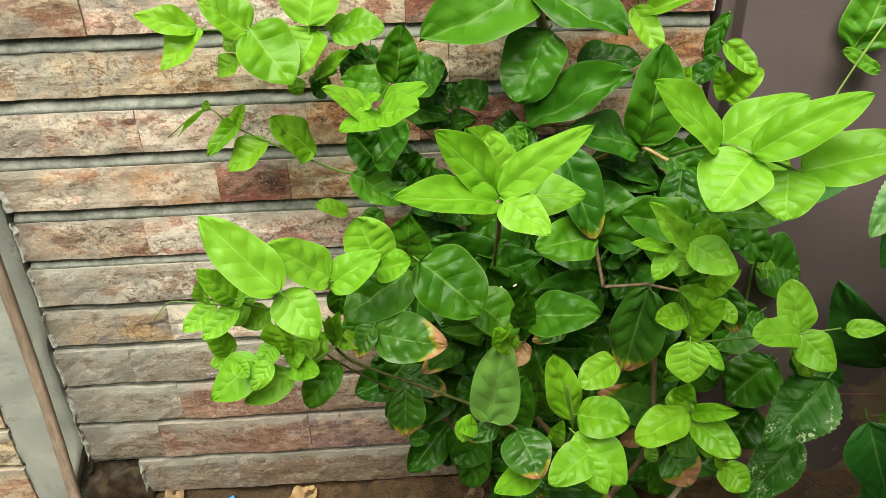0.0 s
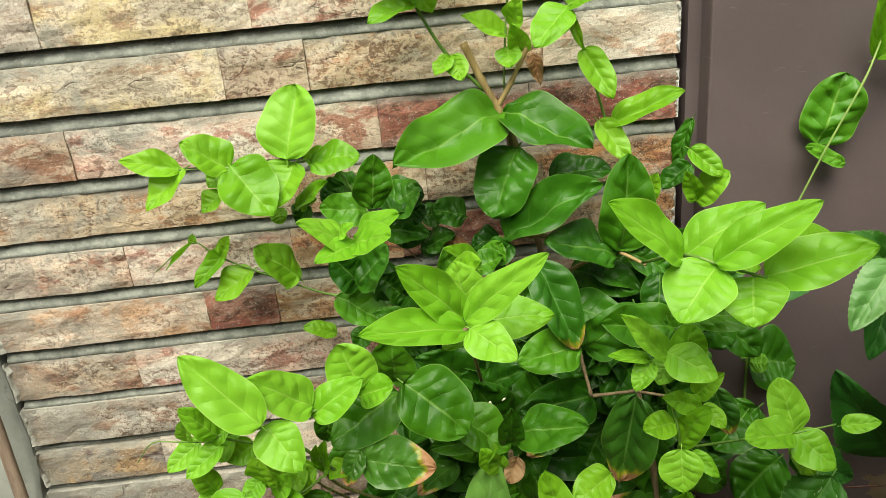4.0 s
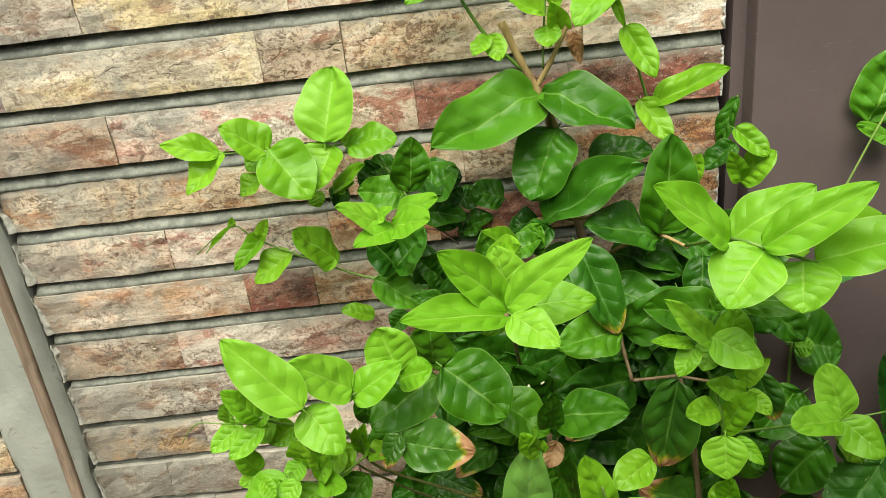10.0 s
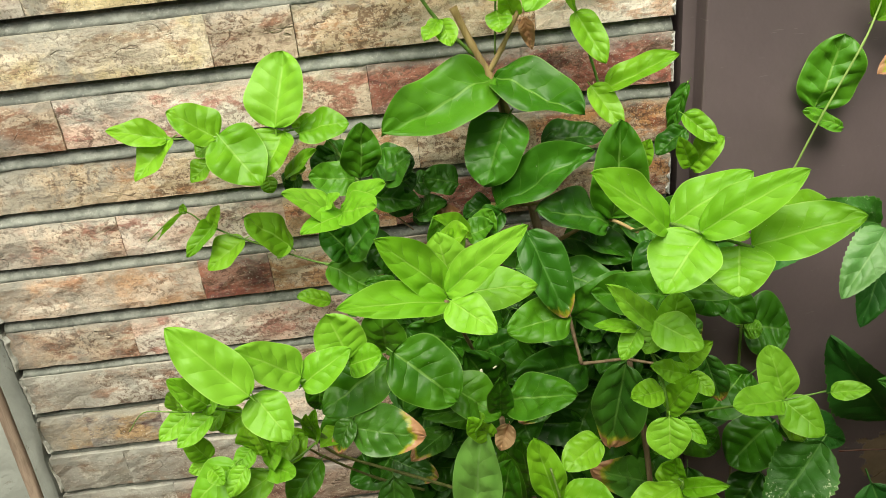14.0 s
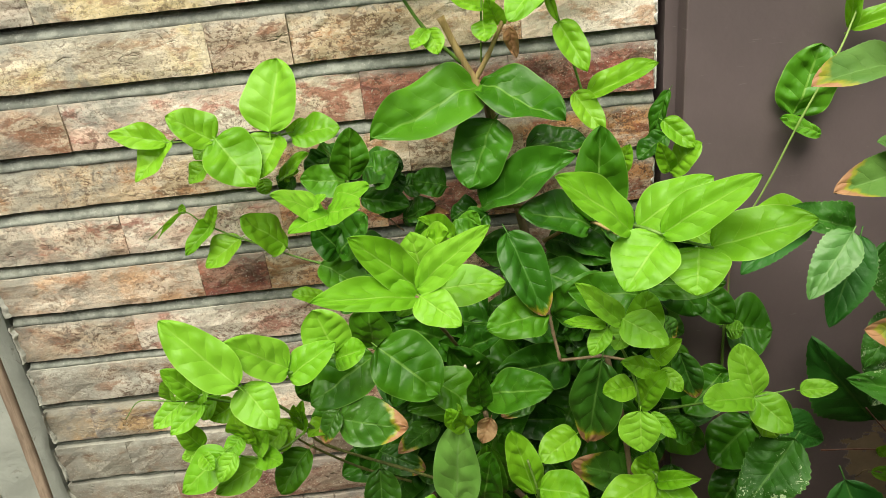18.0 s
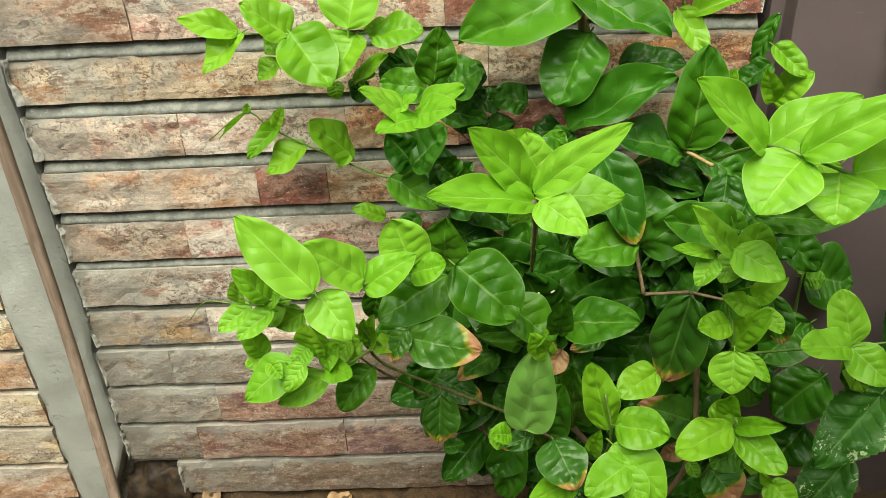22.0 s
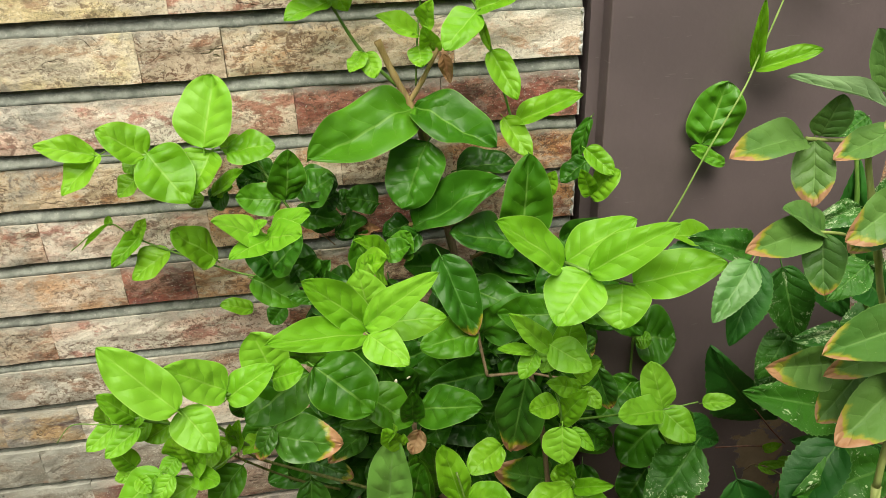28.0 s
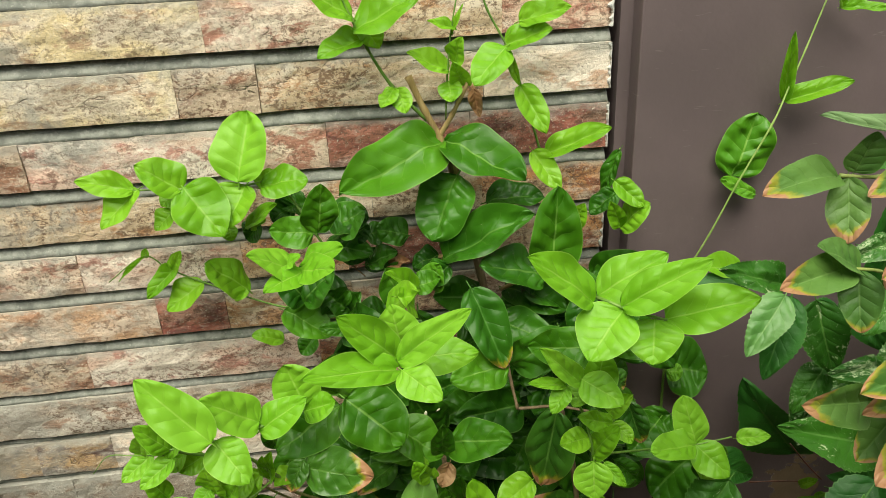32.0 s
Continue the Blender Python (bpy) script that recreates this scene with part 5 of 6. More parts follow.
leaf(C, "c", (0.601, -0.370, -0.002), (0.473, -0.390, 0.259), 0.089)
leaf(C, "c", (0.525, -0.370, 0.056), (0.426, -0.390, 0.21), 0.062)
leaf(C, "m", (0.601, -0.340, 0.105), (0.551, -0.340, 0.169), 0.032)
leaf(C, "g", (0.635, -0.330, 0.106), (0.584, -0.340, 0.206), 0.028)
leaf(C, "c", (0.603, -0.370, 0.063), (0.596, -0.390, 0.227), 0.061)
leaf(C, "m", (0.516, -0.330, 0.091), (0.450, -0.340, 0.174), 0.045)

# main stems from the soil up through the shrub
stem(J, "trunk", [(0.297, -0.184, -0.04), (0.299, -0.182, 0.01), (0.304, -0.175, 0.06), (0.312, -0.165, 0.11)], 0.0072, 0.006, "trunk")
stem(J, "branch", [(0.31, -0.167, 0.1), (0.318, -0.09, 0.2), (0.3, -0.05, 0.36), (0.262, -0.04, 0.54), (0.236, -0.044, 0.65), (0.226, -0.046, 0.712)], 0.0048, 0.0042, "bark")
stem(J, "branch", [(0.31, -0.168, 0.1), (0.26, -0.17, 0.2), (0.2, -0.18, 0.3), (0.19, -0.2, 0.4)], 0.0045, 0.0025, "bark")
stem(J, "branch", [(0.315, -0.165, 0.1), (0.35, -0.19, 0.22), (0.34, -0.2, 0.36), (0.32, -0.21, 0.46)], 0.004, 0.0025, "bark")
stem(V, "stem", [(0.52, -0.045, -0.03), (0.512, -0.047, 0.12), (0.51, -0.046, 0.3), (0.512, -0.045, 0.46), (0.523, -0.05, 0.52)], 0.0016, 0.0012, "bark")
stem(H, "stem", [(0.71, -0.16, -0.03), (0.72, -0.18, 0.15), (0.74, -0.2, 0.35), (0.72, -0.22, 0.55)], 0.0034, 0.0024, "bark")
stem(R, "stem", [(0.635, -0.44, -0.03), (0.628, -0.44, 0.08), (0.603, -0.437, 0.25), (0.566, -0.435, 0.469)], 0.0045, 0.0034, "rosestem")
stem(C, "stem", [(0.5, -0.4, -0.03), (0.498, -0.402, 0.01), (0.495, -0.405, 0.04)], 0.004, 0.003, "green")
stem(U, "stem", [(-0.33, -0.28, -0.03), (-0.33, -0.285, 0.02), (-0.332, -0.29, 0.06)], 0.002, 0.0015, "green")

# random dark leaves filling the shrub's inside; its shade is partly their colour
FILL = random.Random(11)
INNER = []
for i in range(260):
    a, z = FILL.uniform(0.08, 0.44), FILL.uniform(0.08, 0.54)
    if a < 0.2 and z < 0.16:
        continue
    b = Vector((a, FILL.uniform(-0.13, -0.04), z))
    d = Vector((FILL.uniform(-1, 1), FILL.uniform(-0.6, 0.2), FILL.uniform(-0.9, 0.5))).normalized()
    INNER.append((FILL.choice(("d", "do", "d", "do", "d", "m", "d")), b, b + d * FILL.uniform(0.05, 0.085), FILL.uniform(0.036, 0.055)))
inner_leaves(J, INNER, "dark leaves added to fill the shaded inside")

# lower and inner leaves of the hibiscus, out towards the bed's end
for i in range(46):
    b = Vector((FILL.uniform(0.72, 1.05), FILL.uniform(-0.3, -0.08), FILL.uniform(0.03, 0.55)))
    d = Vector((FILL.uniform(-1, 0.6), FILL.uniform(-0.7, 0.1), FILL.uniform(-1.2, 0.1))).normalized()
    leaf(H, FILL.choice(("h", "h", "hv", "v")), b, b + d * FILL.uniform(0.07, 0.11), FILL.uniform(0.05, 0.07))

# dense dark hibiscus leaves behind the rose stems
for i in range(34):
    b = Vector((FILL.uniform(0.66, 0.88), FILL.uniform(-0.3, -0.1), FILL.uniform(0.36, 0.66)))
    d = Vector((FILL.uniform(-0.8, 0.5), FILL.uniform(-0.6, 0.1), FILL.uniform(-1.2, 0.1))).normalized()
    leaf(H, FILL.choice(("h", "h", "hv", "vw")), b, b + d * FILL.uniform(0.06, 0.1), FILL.uniform(0.04, 0.06))

# rose leaves and a stem added past the view to shade the pillar
for i in range(70):
    b = Vector((FILL.uniform(0.7, 0.98), FILL.uniform(-0.56, -0.3), FILL.uniform(0.4, 1.05)))
    d = Vector((FILL.uniform(-0.3, 1), FILL.uniform(-0.5, 0.5), FILL.uniform(-0.8, 0.4))).normalized()
    leaf(R, FILL.choice(("r", "r", "rb")), b, b + d * FILL.uniform(0.04, 0.065), FILL.uniform(0.025, 0.034))
stem(R, "stem", [(0.65, -0.44, -0.03), (0.74, -0.44, 0.3), (0.82, -0.43, 0.7), (0.86, -0.42, 1.0)], 0.004, 0.002, "rosestem")

# two fallen petals caught on a leaf, and a withered scale by the cut stub
for at, turn, long in (((0.1730, -0.2000, 0.4600), 0.1, 0.0042), ((0.1870, -0.2000, 0.4640), 0.9, 0.0026)):
    bm = bmesh.new()
    bmesh.ops.create_icosphere(bm, subdivisions=2, radius=1, matrix=Matrix.Translation(at) @ Matrix.Rotation(turn, 4, "Y") @ Matrix.Diagonal((long * 0.42, long * 0.3, long, 1)))
    bm.transform(J.matrix_basis.inverted())
    part("petal", bm, PETAL, J, "creamy white fallen petal", True)
leaf(J, "x", (0.257, -0.05, 0.775), (0.262, -0.06, 0.745), 0.014)

# ---- stick and litter ----
def stick():
    line = [Vector((-0.39, -0.113, -0.055)), Vector((-0.417, -0.04, 0.25)), Vector((-0.418, -0.028, 0.62)), Vector((-0.419, -0.022, 1.2))]
    bm = bmesh.new()
    pts = smooth_line(line, 10)
    rings = []
    for i, c in enumerate(pts):
        w = 0.0072 + 0.0006 * noise.noise(c * 25)
        d = 0.004
        rings.append([bm.verts.new(c + Vector((sx * w, sy * d, 0))) for sx, sy in ((-1, -0.7), (-0.7, -1), (0.7, -1), (1, -0.7), (1, 0.7), (0.7, 1), (-0.7, 1), (-1, 0.7))])
    for a, b in zip(rings, rings[1:]):
        for k in range(8):
            bm.faces.new((a[k], a[(k + 1) % 8], b[(k + 1) % 8], b[k]))
    bm.faces.new(rings[0][::-1])
    bm.faces.new(rings[-1])
    return tagged(link_mesh("wooden_stick", bm, STICK, None, "", True), "weathered brown wooden stick leaning against the plaster", "stick")


stick()


def scrap(name, x, y, size, mat, label, category, seed, rise=0.35, aspect=0.7):
    """A crumpled flat piece of litter lying on the soil."""
    bm = bmesh.new()
    bmesh.ops.create_grid(bm, x_segments=14, y_segments=11, size=0.5)
    rng = random.Random(seed)
    o = Vector((rng.uniform(0, 50), rng.uniform(0, 50), 0))
    for v in bm.verts:
        p = v.co.copy()
        edge = 1 + 0.25 * noise.noise(p * 3 + o)
        v.co.x, v.co.y = p.x * size * edge, p.y * size * aspect * edge
        if name == "dry_leaf":
            v.co.y *= max(0.05, 1 - (abs(p.x) * 2) ** 1.8) ** 0.6
        v.co.z = size * rise * (0.35 + noise.noise(p * 3.3 + o) * 0.6 + 0.35 * noise.noise(p * 7 + o) + (2.2 * p.y * p.y + 0.8 * p.x * p.x if name == "dry_leaf" else 0))
    bm.transform(Matrix.Rotation(rng.uniform(0, 6.3), 4, "Z"))
    low = min(v.co.z for v in bm.verts)
    for v in bm.verts:
        v.co.z -= low
    bmesh.ops.solidify(bm, geom=bm.faces[:], thickness=0.0006)
    ob = link_mesh(name, bm, mat, None, "", True)
    ob.location = (x, y, ground_height(x, y) - 0.001)
    return tagged(ob, label, category)


BLUE = plain_mat("blue_plastic", (0.01, 0.2, 0.7), (0.03, 0.3, 0.85), 50, 0.3)
WHITE = plain_mat("white_wrapper", (0.36, 0.35, 0.33), (0.56, 0.55, 0.52), 40, 0.4)
PINK = plain_mat("pink_petal", (0.5, 0.33, 0.33), (0.65, 0.5, 0.48), 60, 0.7)
RED = plain_mat("red_wrapper", (0.5, 0.015, 0.02), (0.62, 0.04, 0.03), 20, 0.35)
DRYM = plain_mat("dry_leaf_brown", (0.17, 0.105, 0.06), (0.3, 0.2, 0.115), 50, 0.8, 0.6)
TANM = plain_mat("dry_leaf_tan", (0.3, 0.18, 0.085), (0.46, 0.31, 0.16), 50, 0.8, 0.6)
CREAM = plain_mat("pale_packet", (0.5, 0.44, 0.34), (0.68, 0.64, 0.56), 45, 0.35)
CARD = plain_mat("soiled_card", (0.25, 0.2, 0.16), (0.4, 0.34, 0.29), 70, 0.8)
TEAL = plain_mat("teal_print", (0.03, 0.17, 0.16), (0.14, 0.27, 0.25), 90, 0.4)
SILVER = plain_mat("clear_sachet", (0.1, 0.12, 0.1), (0.3, 0.31, 0.27), 120, 0.18)
LUMP = plain_mat("chalky_lump", (0.3, 0.28, 0.26), (0.42, 0.4, 0.37), 90, 0.9, 0.8)
CLOD = plain_mat("soil_clod", (0.095, 0.056, 0.027), (0.17, 0.104, 0.052), 120, 0.9, 0.8)
scrap("plastic_wrapper", -0.222, -0.028, 0.03, BLUE, "crumpled bright blue plastic wrapper on soil", "wrapper", 1, 0.45, 0.8)
scrap("plastic_wrapper", -0.216, -0.055, 0.028, BLUE, "thin torn strip of blue plastic on soil", "wrapper", 2, 0.3, 0.35)
scrap("wrapper_scrap", -0.255, -0.058, 0.03, WHITE, "crumpled white wrapper scrap on soil", "litter", 3, 0.4, 0.6)
scrap("wrapper_scrap", -0.232, -0.09, 0.024, WHITE, "torn white wrapper strip on soil", "litter", 4, 0.3, 0.35)
scrap("dry_leaf", -0.3, -0.012, 0.055, DRYM, "curled dry brown leaf beside the wall", "leaf", 5, 0.18, 0.5)
scrap("dry_leaf", -0.252, -0.084, 0.03, TANM, "small tan dry leaf on soil", "leaf", 6, 0.18, 0.8)
scrap("dry_leaf", -0.166, -0.03, 0.036, DRYM, "dry brown leaf lying on soil", "leaf", 7, 0.15, 0.6)
scrap("dry_leaf", -0.105, -0.018, 0.05, TANM, "curled tan dry leaf against the wall foot", "leaf", 8, 0.24, 0.8)
scrap("dry_leaf", -0.322, -0.035, 0.045, DRYM, "dark dry leaf in a litter heap", "leaf", 9, 0.21, 0.7)
scrap("dry_leaf", -0.292, -0.035, 0.05, TANM, "withered leaf half green in a litter heap", "leaf", 10, 0.18, 0.6)
scrap("fallen_petal", -0.288, -0.068, 0.04, PINK, "faded pink petals on soil", "petal", 11, 0.35, 0.6)
scrap("fallen_petal", -0.31, -0.06, 0.04, DRYM, "withered brown petals on soil", "petal", 12, 0.35, 0.7)
scrap("paper_bit", -0.334, -0.13, 0.022, CARD, "pale paper bit on soil", "litter", 13, 0.3, 0.5)
scrap("paper_bit", -0.31, -0.125, 0.014, WHITE, "tiny white paper bit on soil", "litter", 14, 0.3, 0.5)
scrap("paper_bit", -0.335, -0.165, 0.02, CARD, "pale paper bit on soil", "litter", 15, 0.3, 0.4)
scrap("dry_leaf", 0.556, -0.1, 0.036, DRYM, "flat brown dry leaf on soil", "leaf", 18, 0.09, 0.6)
scrap("paper_bit", 0.624, -0.114, 0.016, WHITE, "tiny white paper bit on soil", "litter", 19, 0.4, 0.5)
scrap("paper_bit", 0.587, -0.186, 0.018, WHITE, "small white paper bit on soil", "litter", 20, 0.4, 0.7)
scrap("dry_leaf", 0.156, -0.042, 0.04, DRYM, "dull brown leaf on soil", "leaf", 21, 0.15, 0.7)
scrap("dry_leaf", 0.33, -0.13, 0.05, DRYM, "dark withered leaf hanging by the trunk foot", "leaf", 22, 0.36, 0.7)

BITS = random.Random(29)
for i in range(16):
    bit = scrap("litter_bit", BITS.gauss(-0.285, 0.03), BITS.gauss(-0.065, 0.028), BITS.uniform(0.009, 0.02), BITS.choice((DRYM, CARD, TANM, WHITE)), "small torn litter bit on damp soil", "litter", 40 + i, 0.4, 0.5)
    tagged(bit, "small torn litter bit on damp soil", "litter", group="bits in the litter heap")


def sachet(x, y):
    e = tagged(empty("plastic_sachet", (x, y, ground_height(x, y) + 0.002)), "torn clear plastic sachet with teal print on soil", "sachet")
    bm = bmesh.new()
    bmesh.ops.create_grid(bm, x_segments=12, y_segments=8, size=0.5)
    for v in bm.verts:
        p = v.co.copy()
        v.co = (p.x * 0.062, p.y * 0.04, 0.012 + 0.011 * noise.noise(p * 4.5) + 0.006 * noise.noise(p * 11) + 0.005 * math.cos(p.y * 3))
    bmesh.ops.solidify(bm, geom=bm.faces[:], thickness=0.0006)
    bm.transform(Matrix.Rotation(-0.75, 4, "Z"))
    part("film", bm, SILVER, e, "", True)
    bm = bmesh.new()
    bmesh.ops.create_grid(bm, x_segments=6, y_segments=8, size=0.5)
    for v in bm.verts:
        p = Vector((v.co.x * 0.4 - 0.2, v.co.y * 0.9, 0))
        v.co = (p.x * 0.062, p.y * 0.04, 0.0128 + 0.011 * noise.noise(p * 4.5) + 0.006 * noise.noise(p * 11) + 0.005 * math.cos(p.y * 3))
    bmesh.ops.solidify(bm, geom=bm.faces[:], thickness=0.0005)
    bm.transform(Matrix.Rotation(-0.75, 4, "Z"))
    part("print", bm, TEAL, e, "teal printed bars")
    return e


sachet(0.487, -0.148)


def snack_wrapper(x, y):
    """A flattened packet: pale body, red sealed edge."""
    e = tagged(empty("snack_wrapper", (x, y, ground_height(x, y) + 0.003)), "flattened white and red snack wrapper on soil", "wrapper")
    for name, u0, u1, mat, lift in (("packet_body", -0.5, 0.28, CREAM, 0.0), ("sealed_edge", 0.28, 0.5, RED, 0.0012)):
        bm = bmesh.new()
        bmesh.ops.create_grid(bm, x_segments=10, y_segments=12, size=0.5)
        for v in bm.verts:
            p = Vector((u0 + (u1 - u0) * (v.co.x + 0.5), v.co.y, 0))
            rag = 1 + 0.1 * noise.noise(p * 6 + Vector((3, 1, 0)))
            v.co = (p.x * 0.07 * rag, p.y * 0.05 * rag, lift + 0.009 + 0.009 * noise.noise(p * 3.2) + 0.004 * noise.noise(p * 9))
        bmesh.ops.solidify(bm, geom=bm.faces[:], thickness=0.0008)
        bm.transform(Matrix.Rotation(0.35, 4, "Z"))
        part(name, bm, mat, e, "red printed edge" if mat is RED else "", True)
    return e


snack_wrapper(-0.486, -0.136)


def grass_blade():
    line = smooth_line([Vector((-0.318, -0.1, -0.03)), Vector((-0.302, -0.108, 0.012)), Vector((-0.28, -0.112, 0.016)), Vector((-0.262, -0.125, -0.022))], 8)
    bm = bmesh.new()
    rows = []
    for i, c in enumerate(line):
        w = 0.0032 * math.sin(math.pi * min(0.98, 0.25 + 0.75 * i / (len(line) - 1)))
        rows.append([bm.verts.new(c + Vector((0.2 * q * w, -0.9 * q * w, 0.25 * abs(q) * w))) for q in (-1, 0, 1)])
    for a, b in zip(rows, rows[1:]):
        for k in range(2):
            bm.faces.new((a[k], a[k + 1], b[k + 1], b[k]))
    bmesh.ops.solidify(bm, geom=bm.faces[:], thickness=0.0004)
    return tagged(link_mesh("grass_blade", bm, WOODS["green"], None, "", True), "bent green grass blade over the litter", "grass")


grass_blade()


def card_tube(x, y):
    bm = bmesh.new()
    bmesh.ops.create_cone(bm, cap_ends=False, segments=18, radius1=0.0105, radius2=0.0095, depth=0.036)
    bmesh.ops.solidify(bm, geom=bm.faces[:], thickness=0.0012)
    ob = link_mesh("card_tube", bm, CARD, None, "", True)
    ob.matrix_world = Matrix.Translation((x, y, ground_height(x, y) + 0.014)) @ Matrix.Rotation(0.5, 4, "X") @ Matrix.Rotation(0.15, 4, "Y")
    return tagged(ob, "soiled grey card tube standing in soil", "tube")


def lump(name, x, y, r, mat, label, category, seed, flat=0.7):
    bm = bmesh.new()
    bmesh.ops.create_icosphere(bm, subdivisions=3, radius=r)
    o = Vector((seed * 7.1, seed * 3.3, 0))
    for v in bm.verts:
        v.co *= 1 + 0.35 * noise.noise(v.co * (1.4 / r) + o) + 0.12 * noise.noise(v.co * (4 / r) + o)
        v.co.z *= flat
    ob = link_mesh(name, bm, mat, None, "", True)
    ob.location = (x, y, ground_height(x, y) + r * flat * 0.35)
    return tagged(ob, label, category)


card_tube(-0.291, -0.117)
lump("chalk_lump", 0.27, -0.105, 0.017, LUMP, "chalky grey lump on soil", "stone", 1)
lump("chalk_lump", 0.258, -0.125, 0.009, LUMP, "small chalky lump on soil", "stone", 2)
lump("pebble", 0.1, -0.075, 0.008, CLOD, "brown pebble in soil", "stone", 3)
lump("pebble", 0.42, -0.2, 0.007, CLOD, "brown pebble in soil", "stone", 4)



DAMP = plain_mat("wet_dark_soil", (0.022, 0.015, 0.009), (0.06, 0.038, 0.02), 70, 0.65, 0.9)


def soil_mound():
    """Rough wet soil packed into the broken foot of the wall."""
    bm = bmesh.new()
    bmesh.ops.create_icosphere(bm, subdivisions=5, radius=1)
    for v in bm.verts:
        p = v.co.copy()
        r = 1 + 0.2 * noise.noise(p * 2.2) + 0.1 * noise.noise(p * 6) + 0.06 * noise.noise(p * 15)
        v.co = Vector((-0.383 + p.x * 0.07 * r, 0.034 + p.y * 0.042 * r, -0.04 + p.z * 0.092 * r))
    return tagged(link_mesh("soil_mound", bm, DAMP, None, "", True), "dark wet soil packed against the broken wall foot", "soil")


soil_mound()


def clods():
    rng = random.Random(5)
    verts, faces = [], []
    for i in range(2600):
        x, y = rng.uniform(-0.7, 0.95), -0.01 - abs(rng.gauss(0, 0.16))
        r = min(0.007, abs(rng.gauss(0, 0.0015)) ** 1.0 + 0.0006)
        bm = bmesh.new()
        bmesh.ops.create_icosphere(bm, subdivisions=1, radius=r)
        base = len(verts)
        z = ground_height(x, y)
        bm.verts.index_update()
        for v in bm.verts:
            c = v.co * (1 + 0.4 * noise.noise(v.co * 300 + Vector((i, 0, 0))))
            verts.append((x + c.x, y + c.y, z + c.z * 0.7))
        faces += [tuple(base + v.index for v in f.verts) for f in bm.faces]
        bm.free()
    me = bpy.data.meshes.new("soil_clods")
    me.from_pydata(verts, [], faces)
    me.materials.append(CLOD)
    return tagged(new("soil_clods", me), "small brown soil crumbs scattered on the ground", "soil", kind="stuff")


clods()

# ---- stones of the walls ----
BOTTOMS = [-0.012, 0.062, 0.136, 0.205, 0.273, 0.339, 0.406, 0.476, 0.545, 0.613, 0.681, 0.753, 0.824, 0.895, 0.966, 1.037, 1.108, 1.179, 1.25, 1.321, 1.392, 1.463, 1.534]
ROWS = random.Random(21)


def stone(wall, x0, x1, k, tone):
    z0 = BOTTOMS[k] if k >= 0 else -0.086
    gap = 0.010 if k < 4 else 0.013 if k < 6 else 0.017
    z1 = (BOTTOMS[k + 1] if k + 1 < len(BOTTOMS) else z0 + 0.071) - gap
    bm = bmesh.new()
    n, mrows = max(4, int((x1 - x0) / 0.012)), 6
    o = Vector((x0 * 31, k * 5.7, ROWS.uniform(0, 9)))
    proud = ROWS.uniform(-0.003, 0.002)
    l, r = x0 + 0.0003, x1 - 0.0003
    front = []
    for j in range(mrows + 1):
        t = j / mrows
        line = []
        for i in range(n + 1):
            s = i / n
            x = l + (r - l) * s
            edge = min(s * (r - l), (1 - s) * (r - l), t * (z1 - z0), (1 - t) * (z1 - z0))
            z = z0 + (z1 - z0) * t
            if j in (0, mrows):
                z += (0.0016 if k < 4 else 0.0007) * noise.noise(Vector((x * 40, j, 3)) + o)
            y = proud + 0.0028 * noise.noise(Vector((x * 18, 0, z * 40)) + o) + 0.0014 * noise.noise(Vector((x * 60, 0, z * 110)) + o)
            if edge < 0.001:
                y += 0.0008 + 0.0008 * noise.noise(Vector((x * 90, 1, z * 90)) + o)
            line.append(bm.verts.new((x, y, z)))
        front.append(line)
    for j in range(mrows):
        for i in range(n):
            bm.faces.new((front[j][i], front[j][i + 1], front[j + 1][i + 1], front[j + 1][i]))
    back = bmesh.ops.extrude_edge_only(bm, edges=[e for e in bm.edges if e.is_boundary])["geom"]
    for v in back:
        if isinstance(v, bmesh.types.BMVert):
            v.co.y = 0.034
    mid = Vector(((x0 + x1) / 2, 0, (z0 + z1) / 2))
    bm.transform(Matrix.Translation(-mid))
    ob = part("stone", bm, STONES[tone], wall)
    ob.location = mid
    return ob


def course(k, *pieces, left=-0.404, right=0.4285):
    """One course of stones: joints and tones in turn, beginning with a tone."""
    x = left
    for i in range(0, len(pieces), 2):
        tone = pieces[i]
        end = pieces[i + 1] if i + 1 < len(pieces) else right
        stone(WALL, x, end, k, tone)
        x = end


# the lowest courses take darker, greyer tones than those above
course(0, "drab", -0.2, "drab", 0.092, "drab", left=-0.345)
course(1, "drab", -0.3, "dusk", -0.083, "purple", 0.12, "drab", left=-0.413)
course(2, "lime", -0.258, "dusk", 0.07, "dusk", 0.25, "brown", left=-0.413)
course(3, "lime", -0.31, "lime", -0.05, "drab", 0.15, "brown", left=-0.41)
course(4, "patched", -0.345, "patched", -0.245, "cream", -0.02, "pink", 0.2, "brown", left=-0.406)
course(5, "grey", 0.0, "rust", 0.24, "brown")
course(6, "brown", -0.246, "blush", 0.05, "rust", 0.26, "brown")
course(7, "amber", -0.145, "maroon", -0.06, "beige", 0.1, "rust", 0.26, "brown")
course(8, "pink", -0.224, "blush", -0.03, "rust", 0.1, "maroon", 0.223, "rust")
course(9, "beige", 0.05, "beige", 0.136, "beige", 0.272, "rust")
course(10, "brown", -0.253, "blush", -0.03, "pink", 0.09, "maroon", 0.26, "maroon")
course(11, "purple", -0.358, "yellow", -0.071, "brown", 0.02, "beige", 0.277, "cream")
course(12, "grey", -0.25, "yellow", -0.03, "pink", 0.16, "beige", 0.3, "pink")
TONES = ["beige", "yellow", "pink", "cream", "brown", "beige", "rust", "grey"]
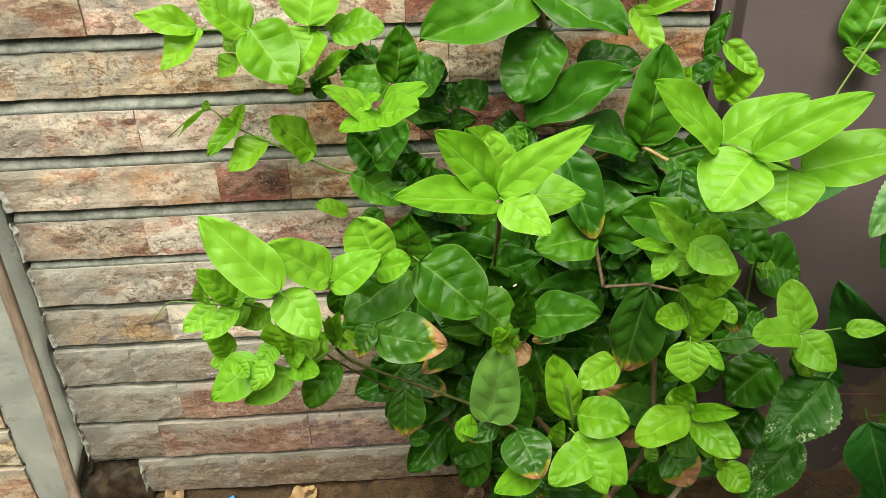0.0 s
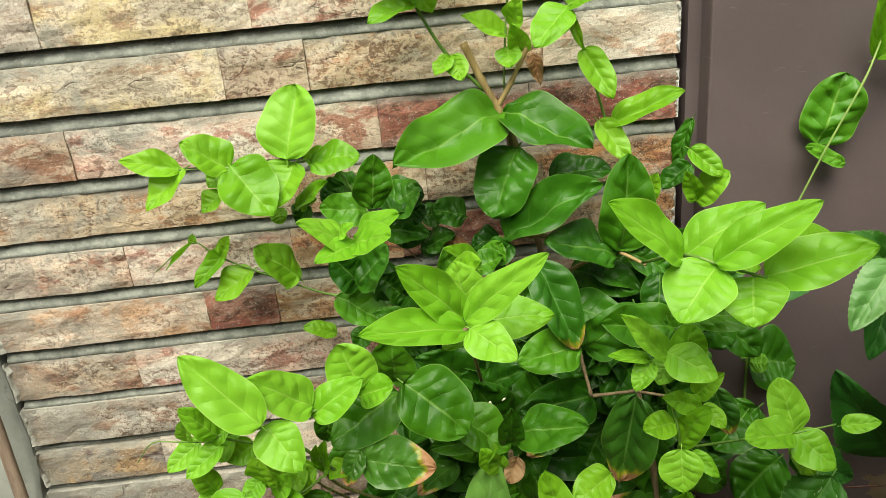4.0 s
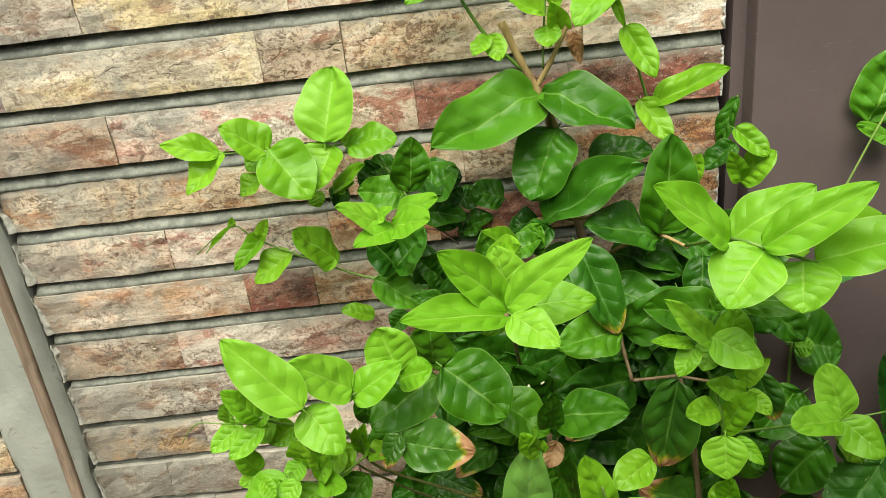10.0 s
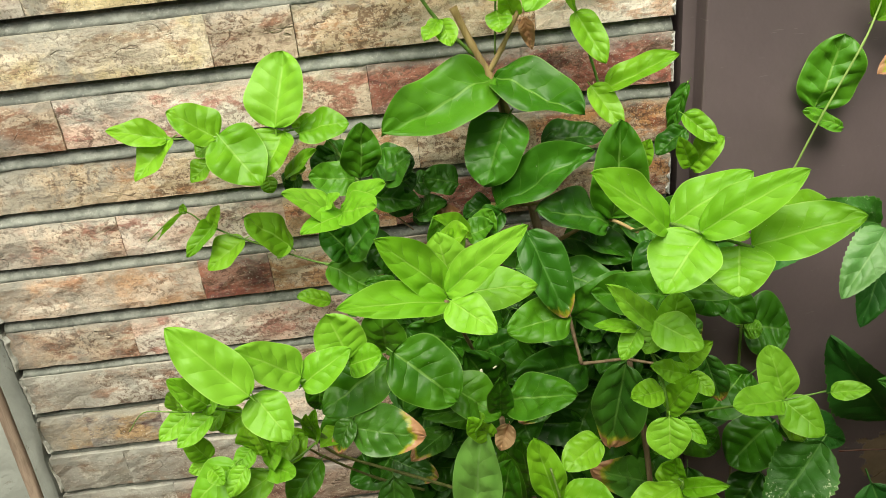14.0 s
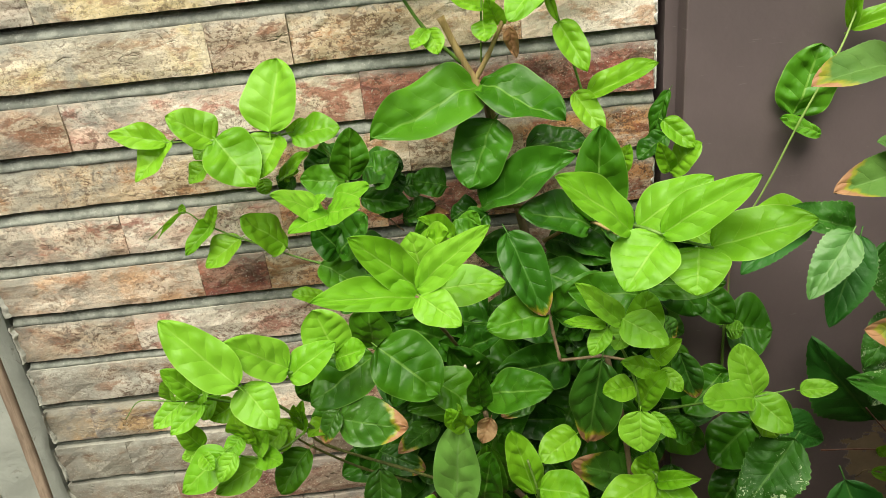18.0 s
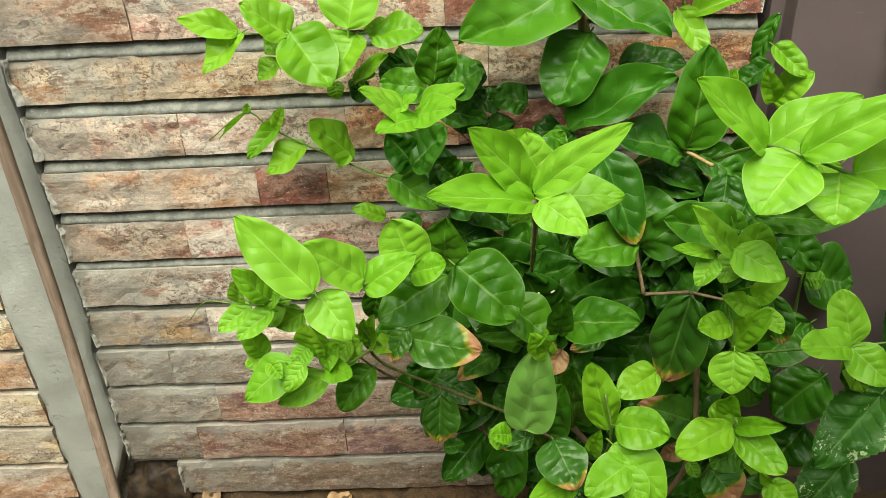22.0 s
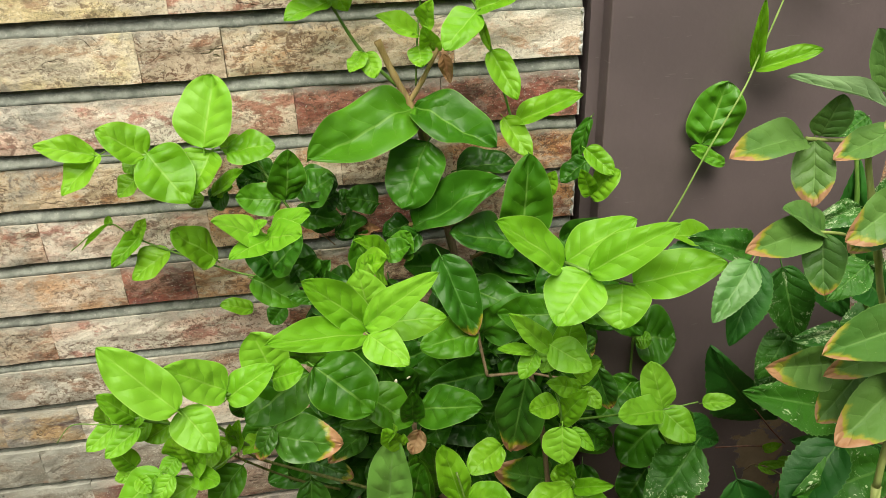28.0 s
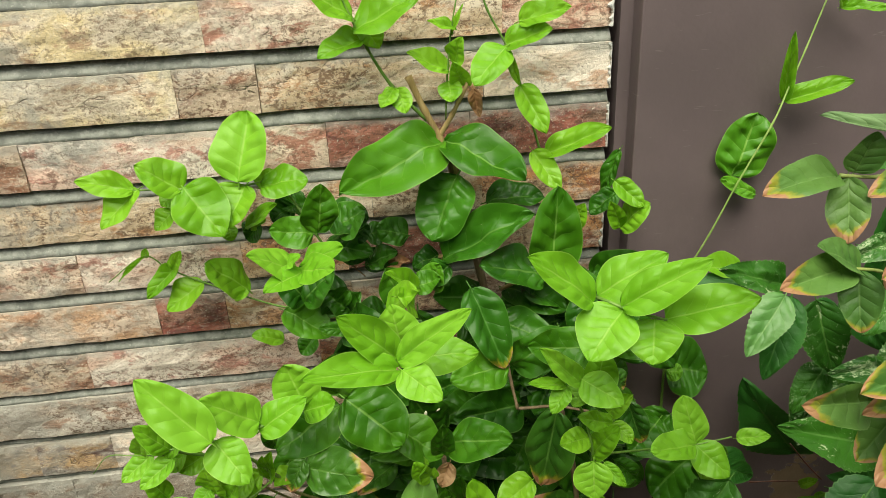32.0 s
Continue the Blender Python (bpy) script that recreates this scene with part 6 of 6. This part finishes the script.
for k in range(13, 22):
    cuts = sorted(ROWS.uniform(-0.4, 0.4) for _ in range(4))
    cuts = [c for i, c in enumerate(cuts) if i == 0 or c - cuts[i - 1] > 0.06]
    row = []
    for c in cuts:
        row += [ROWS.choice(TONES), c]
    course(k, *row, ROWS.choice(TONES))
for k in range(-1, 22):
    x = -0.513
    while x > -1.2:
        w = ROWS.uniform(0.16, 0.3)
        stone(WALL, x - w, x, k, "purple" if k < 0 else ROWS.choice(["yellow", "amber", "rust", "amber", "yellow"]) if k else "amber")
        x -= w
    x = 0.846 if k >= 0 else 2.0
    while x < 1.5:
        w = ROWS.uniform(0.14, 0.28)
        stone(WALL_EAST, x, x + w, k, "grey" if k in (10, 11) and x < 0.85 else ROWS.choice(["maroon", "beige", "rust", "grey"]))
        x += w


def joint(wall, k, x0, x1):
    """Mortar between two courses, sloping out to the stone below and smeared over its upper edge."""
    gap = 0.010 if k < 4 else 0.013 if k < 6 else 0.017
    z1 = BOTTOMS[k + 1]
    z0 = z1 - gap
    sunk = 0.005 if k < 5 else 0.0
    n = int((x1 - x0) / 0.006)
    bm = bmesh.new()
    rows = []
    for t, z, y in ((0, z0 - 0.001, 0.006), (1, z0 + 0.0005, 0.0015), (2, z0 + gap * 0.3, 0.0035), (3, z0 + gap * 0.6, 0.007), (4, z1 - 0.001, 0.014), (5, z1 + 0.004, 0.031)):
        line = []
        for i in range(n + 1):
            x = x0 + (x1 - x0) * i / n
            p = Vector((x * 42, k * 3.3, t * 0.4))
            dz = 0.0012 * noise.noise(p * 0.6) + 0.0006 * noise.noise(p * 3.1) if t < 3 else 0.0
            dy = 0.0012 * noise.noise(p * 0.8 + Vector((9, 0, 0))) + 0.0005 * noise.noise(p * 5)
            line.append(bm.verts.new((x, y + (sunk if t < 4 else 0.0) + dy * (1 if t < 5 else 0), z + dz * (1.3 if t < 2 else 0.5))))
        rows.append(line)
    for a, c in zip(rows, rows[1:]):
        for i in range(n):
            bm.faces.new((a[i], a[i + 1], c[i + 1], c[i]))
    return part("mortar_joint", bm, MORTAR, wall, "", True)


joint(WALL, -1, -1.2, -0.515)
for k in range(0, 21):
    joint(WALL, k, -0.4 if k > 4 else -0.409, 0.428)
    joint(WALL, k, -1.2, -0.515)
    joint(WALL_EAST, k, 0.846, 1.5)


def crusts():
    """Hardened ragged mortar on the stone ends beside the plaster, and old white paint on those beside the pillar."""
    for k in range(0, 16):
        left = -0.345 if k == 0 else -0.414 if k < 3 else -0.411 if k == 3 else -0.407 if k == 4 else -0.405
        z0, z1 = BOTTOMS[k] + 0.0005, BOTTOMS[k + 1] - 0.014
        bm = bmesh.new()
        rows = []
        for j in range(23):
            z = z0 + (z1 - z0) * j / 22
            p = Vector((k * 4.7, z * 60, 0))
            w = max(0.0008, 0.006 + 0.014 * noise.noise(p * 0.5) + 0.003 * noise.noise(p * 2.5))
            out = 0.0016 * noise.noise(p * 2.2 + Vector((7, 0, 0)))
            lift = -0.0032 + 0.0014 * noise.noise(p * 3.3)
            rows.append([bm.verts.new((left + out + s * w, y, z)) for s, y in ((0.1, 0.02), (-0.05, 0.001), (0.2, lift), (0.6, lift + 0.0007 * noise.noise(p * 7)), (1.0, 0.002))])
        for a, c in zip(rows, rows[1:]):
            for i in range(4):
                bm.faces.new((a[i], a[i + 1], c[i + 1], c[i]))
        part("mortar_crust", bm, SMEAR, WALL, "", "front")
    for k in range(2, 16):
        z0, z1 = BOTTOMS[k] + 0.0005, BOTTOMS[k + 1] - 0.017
        bm = bmesh.new()
        rows = []
        for j in range(31):
            z = z0 + (z1 - z0) * j / 30
            p = Vector((k * 9.1 + 40, z * 95, 0))
            w = max(0.0002, 0.0022 + 0.0055 * noise.noise(p) + 0.003 * noise.noise(p * 3))
            lift = -0.0036 + 0.0006 * noise.noise(p * 3.3)
            rows.append([bm.verts.new((0.4288 - s * w, y, z)) for s, y in ((1.0, 0.001), (0.8, lift), (0.1, lift), (-0.05, 0.012))])
        for a, c in zip(rows, rows[1:]):
            for i in range(3):
                bm.faces.new((a[i], a[i + 1], c[i + 1], c[i]))
        part("paint_crust", bm, FLAKE, WALL, "", "front")


crusts()
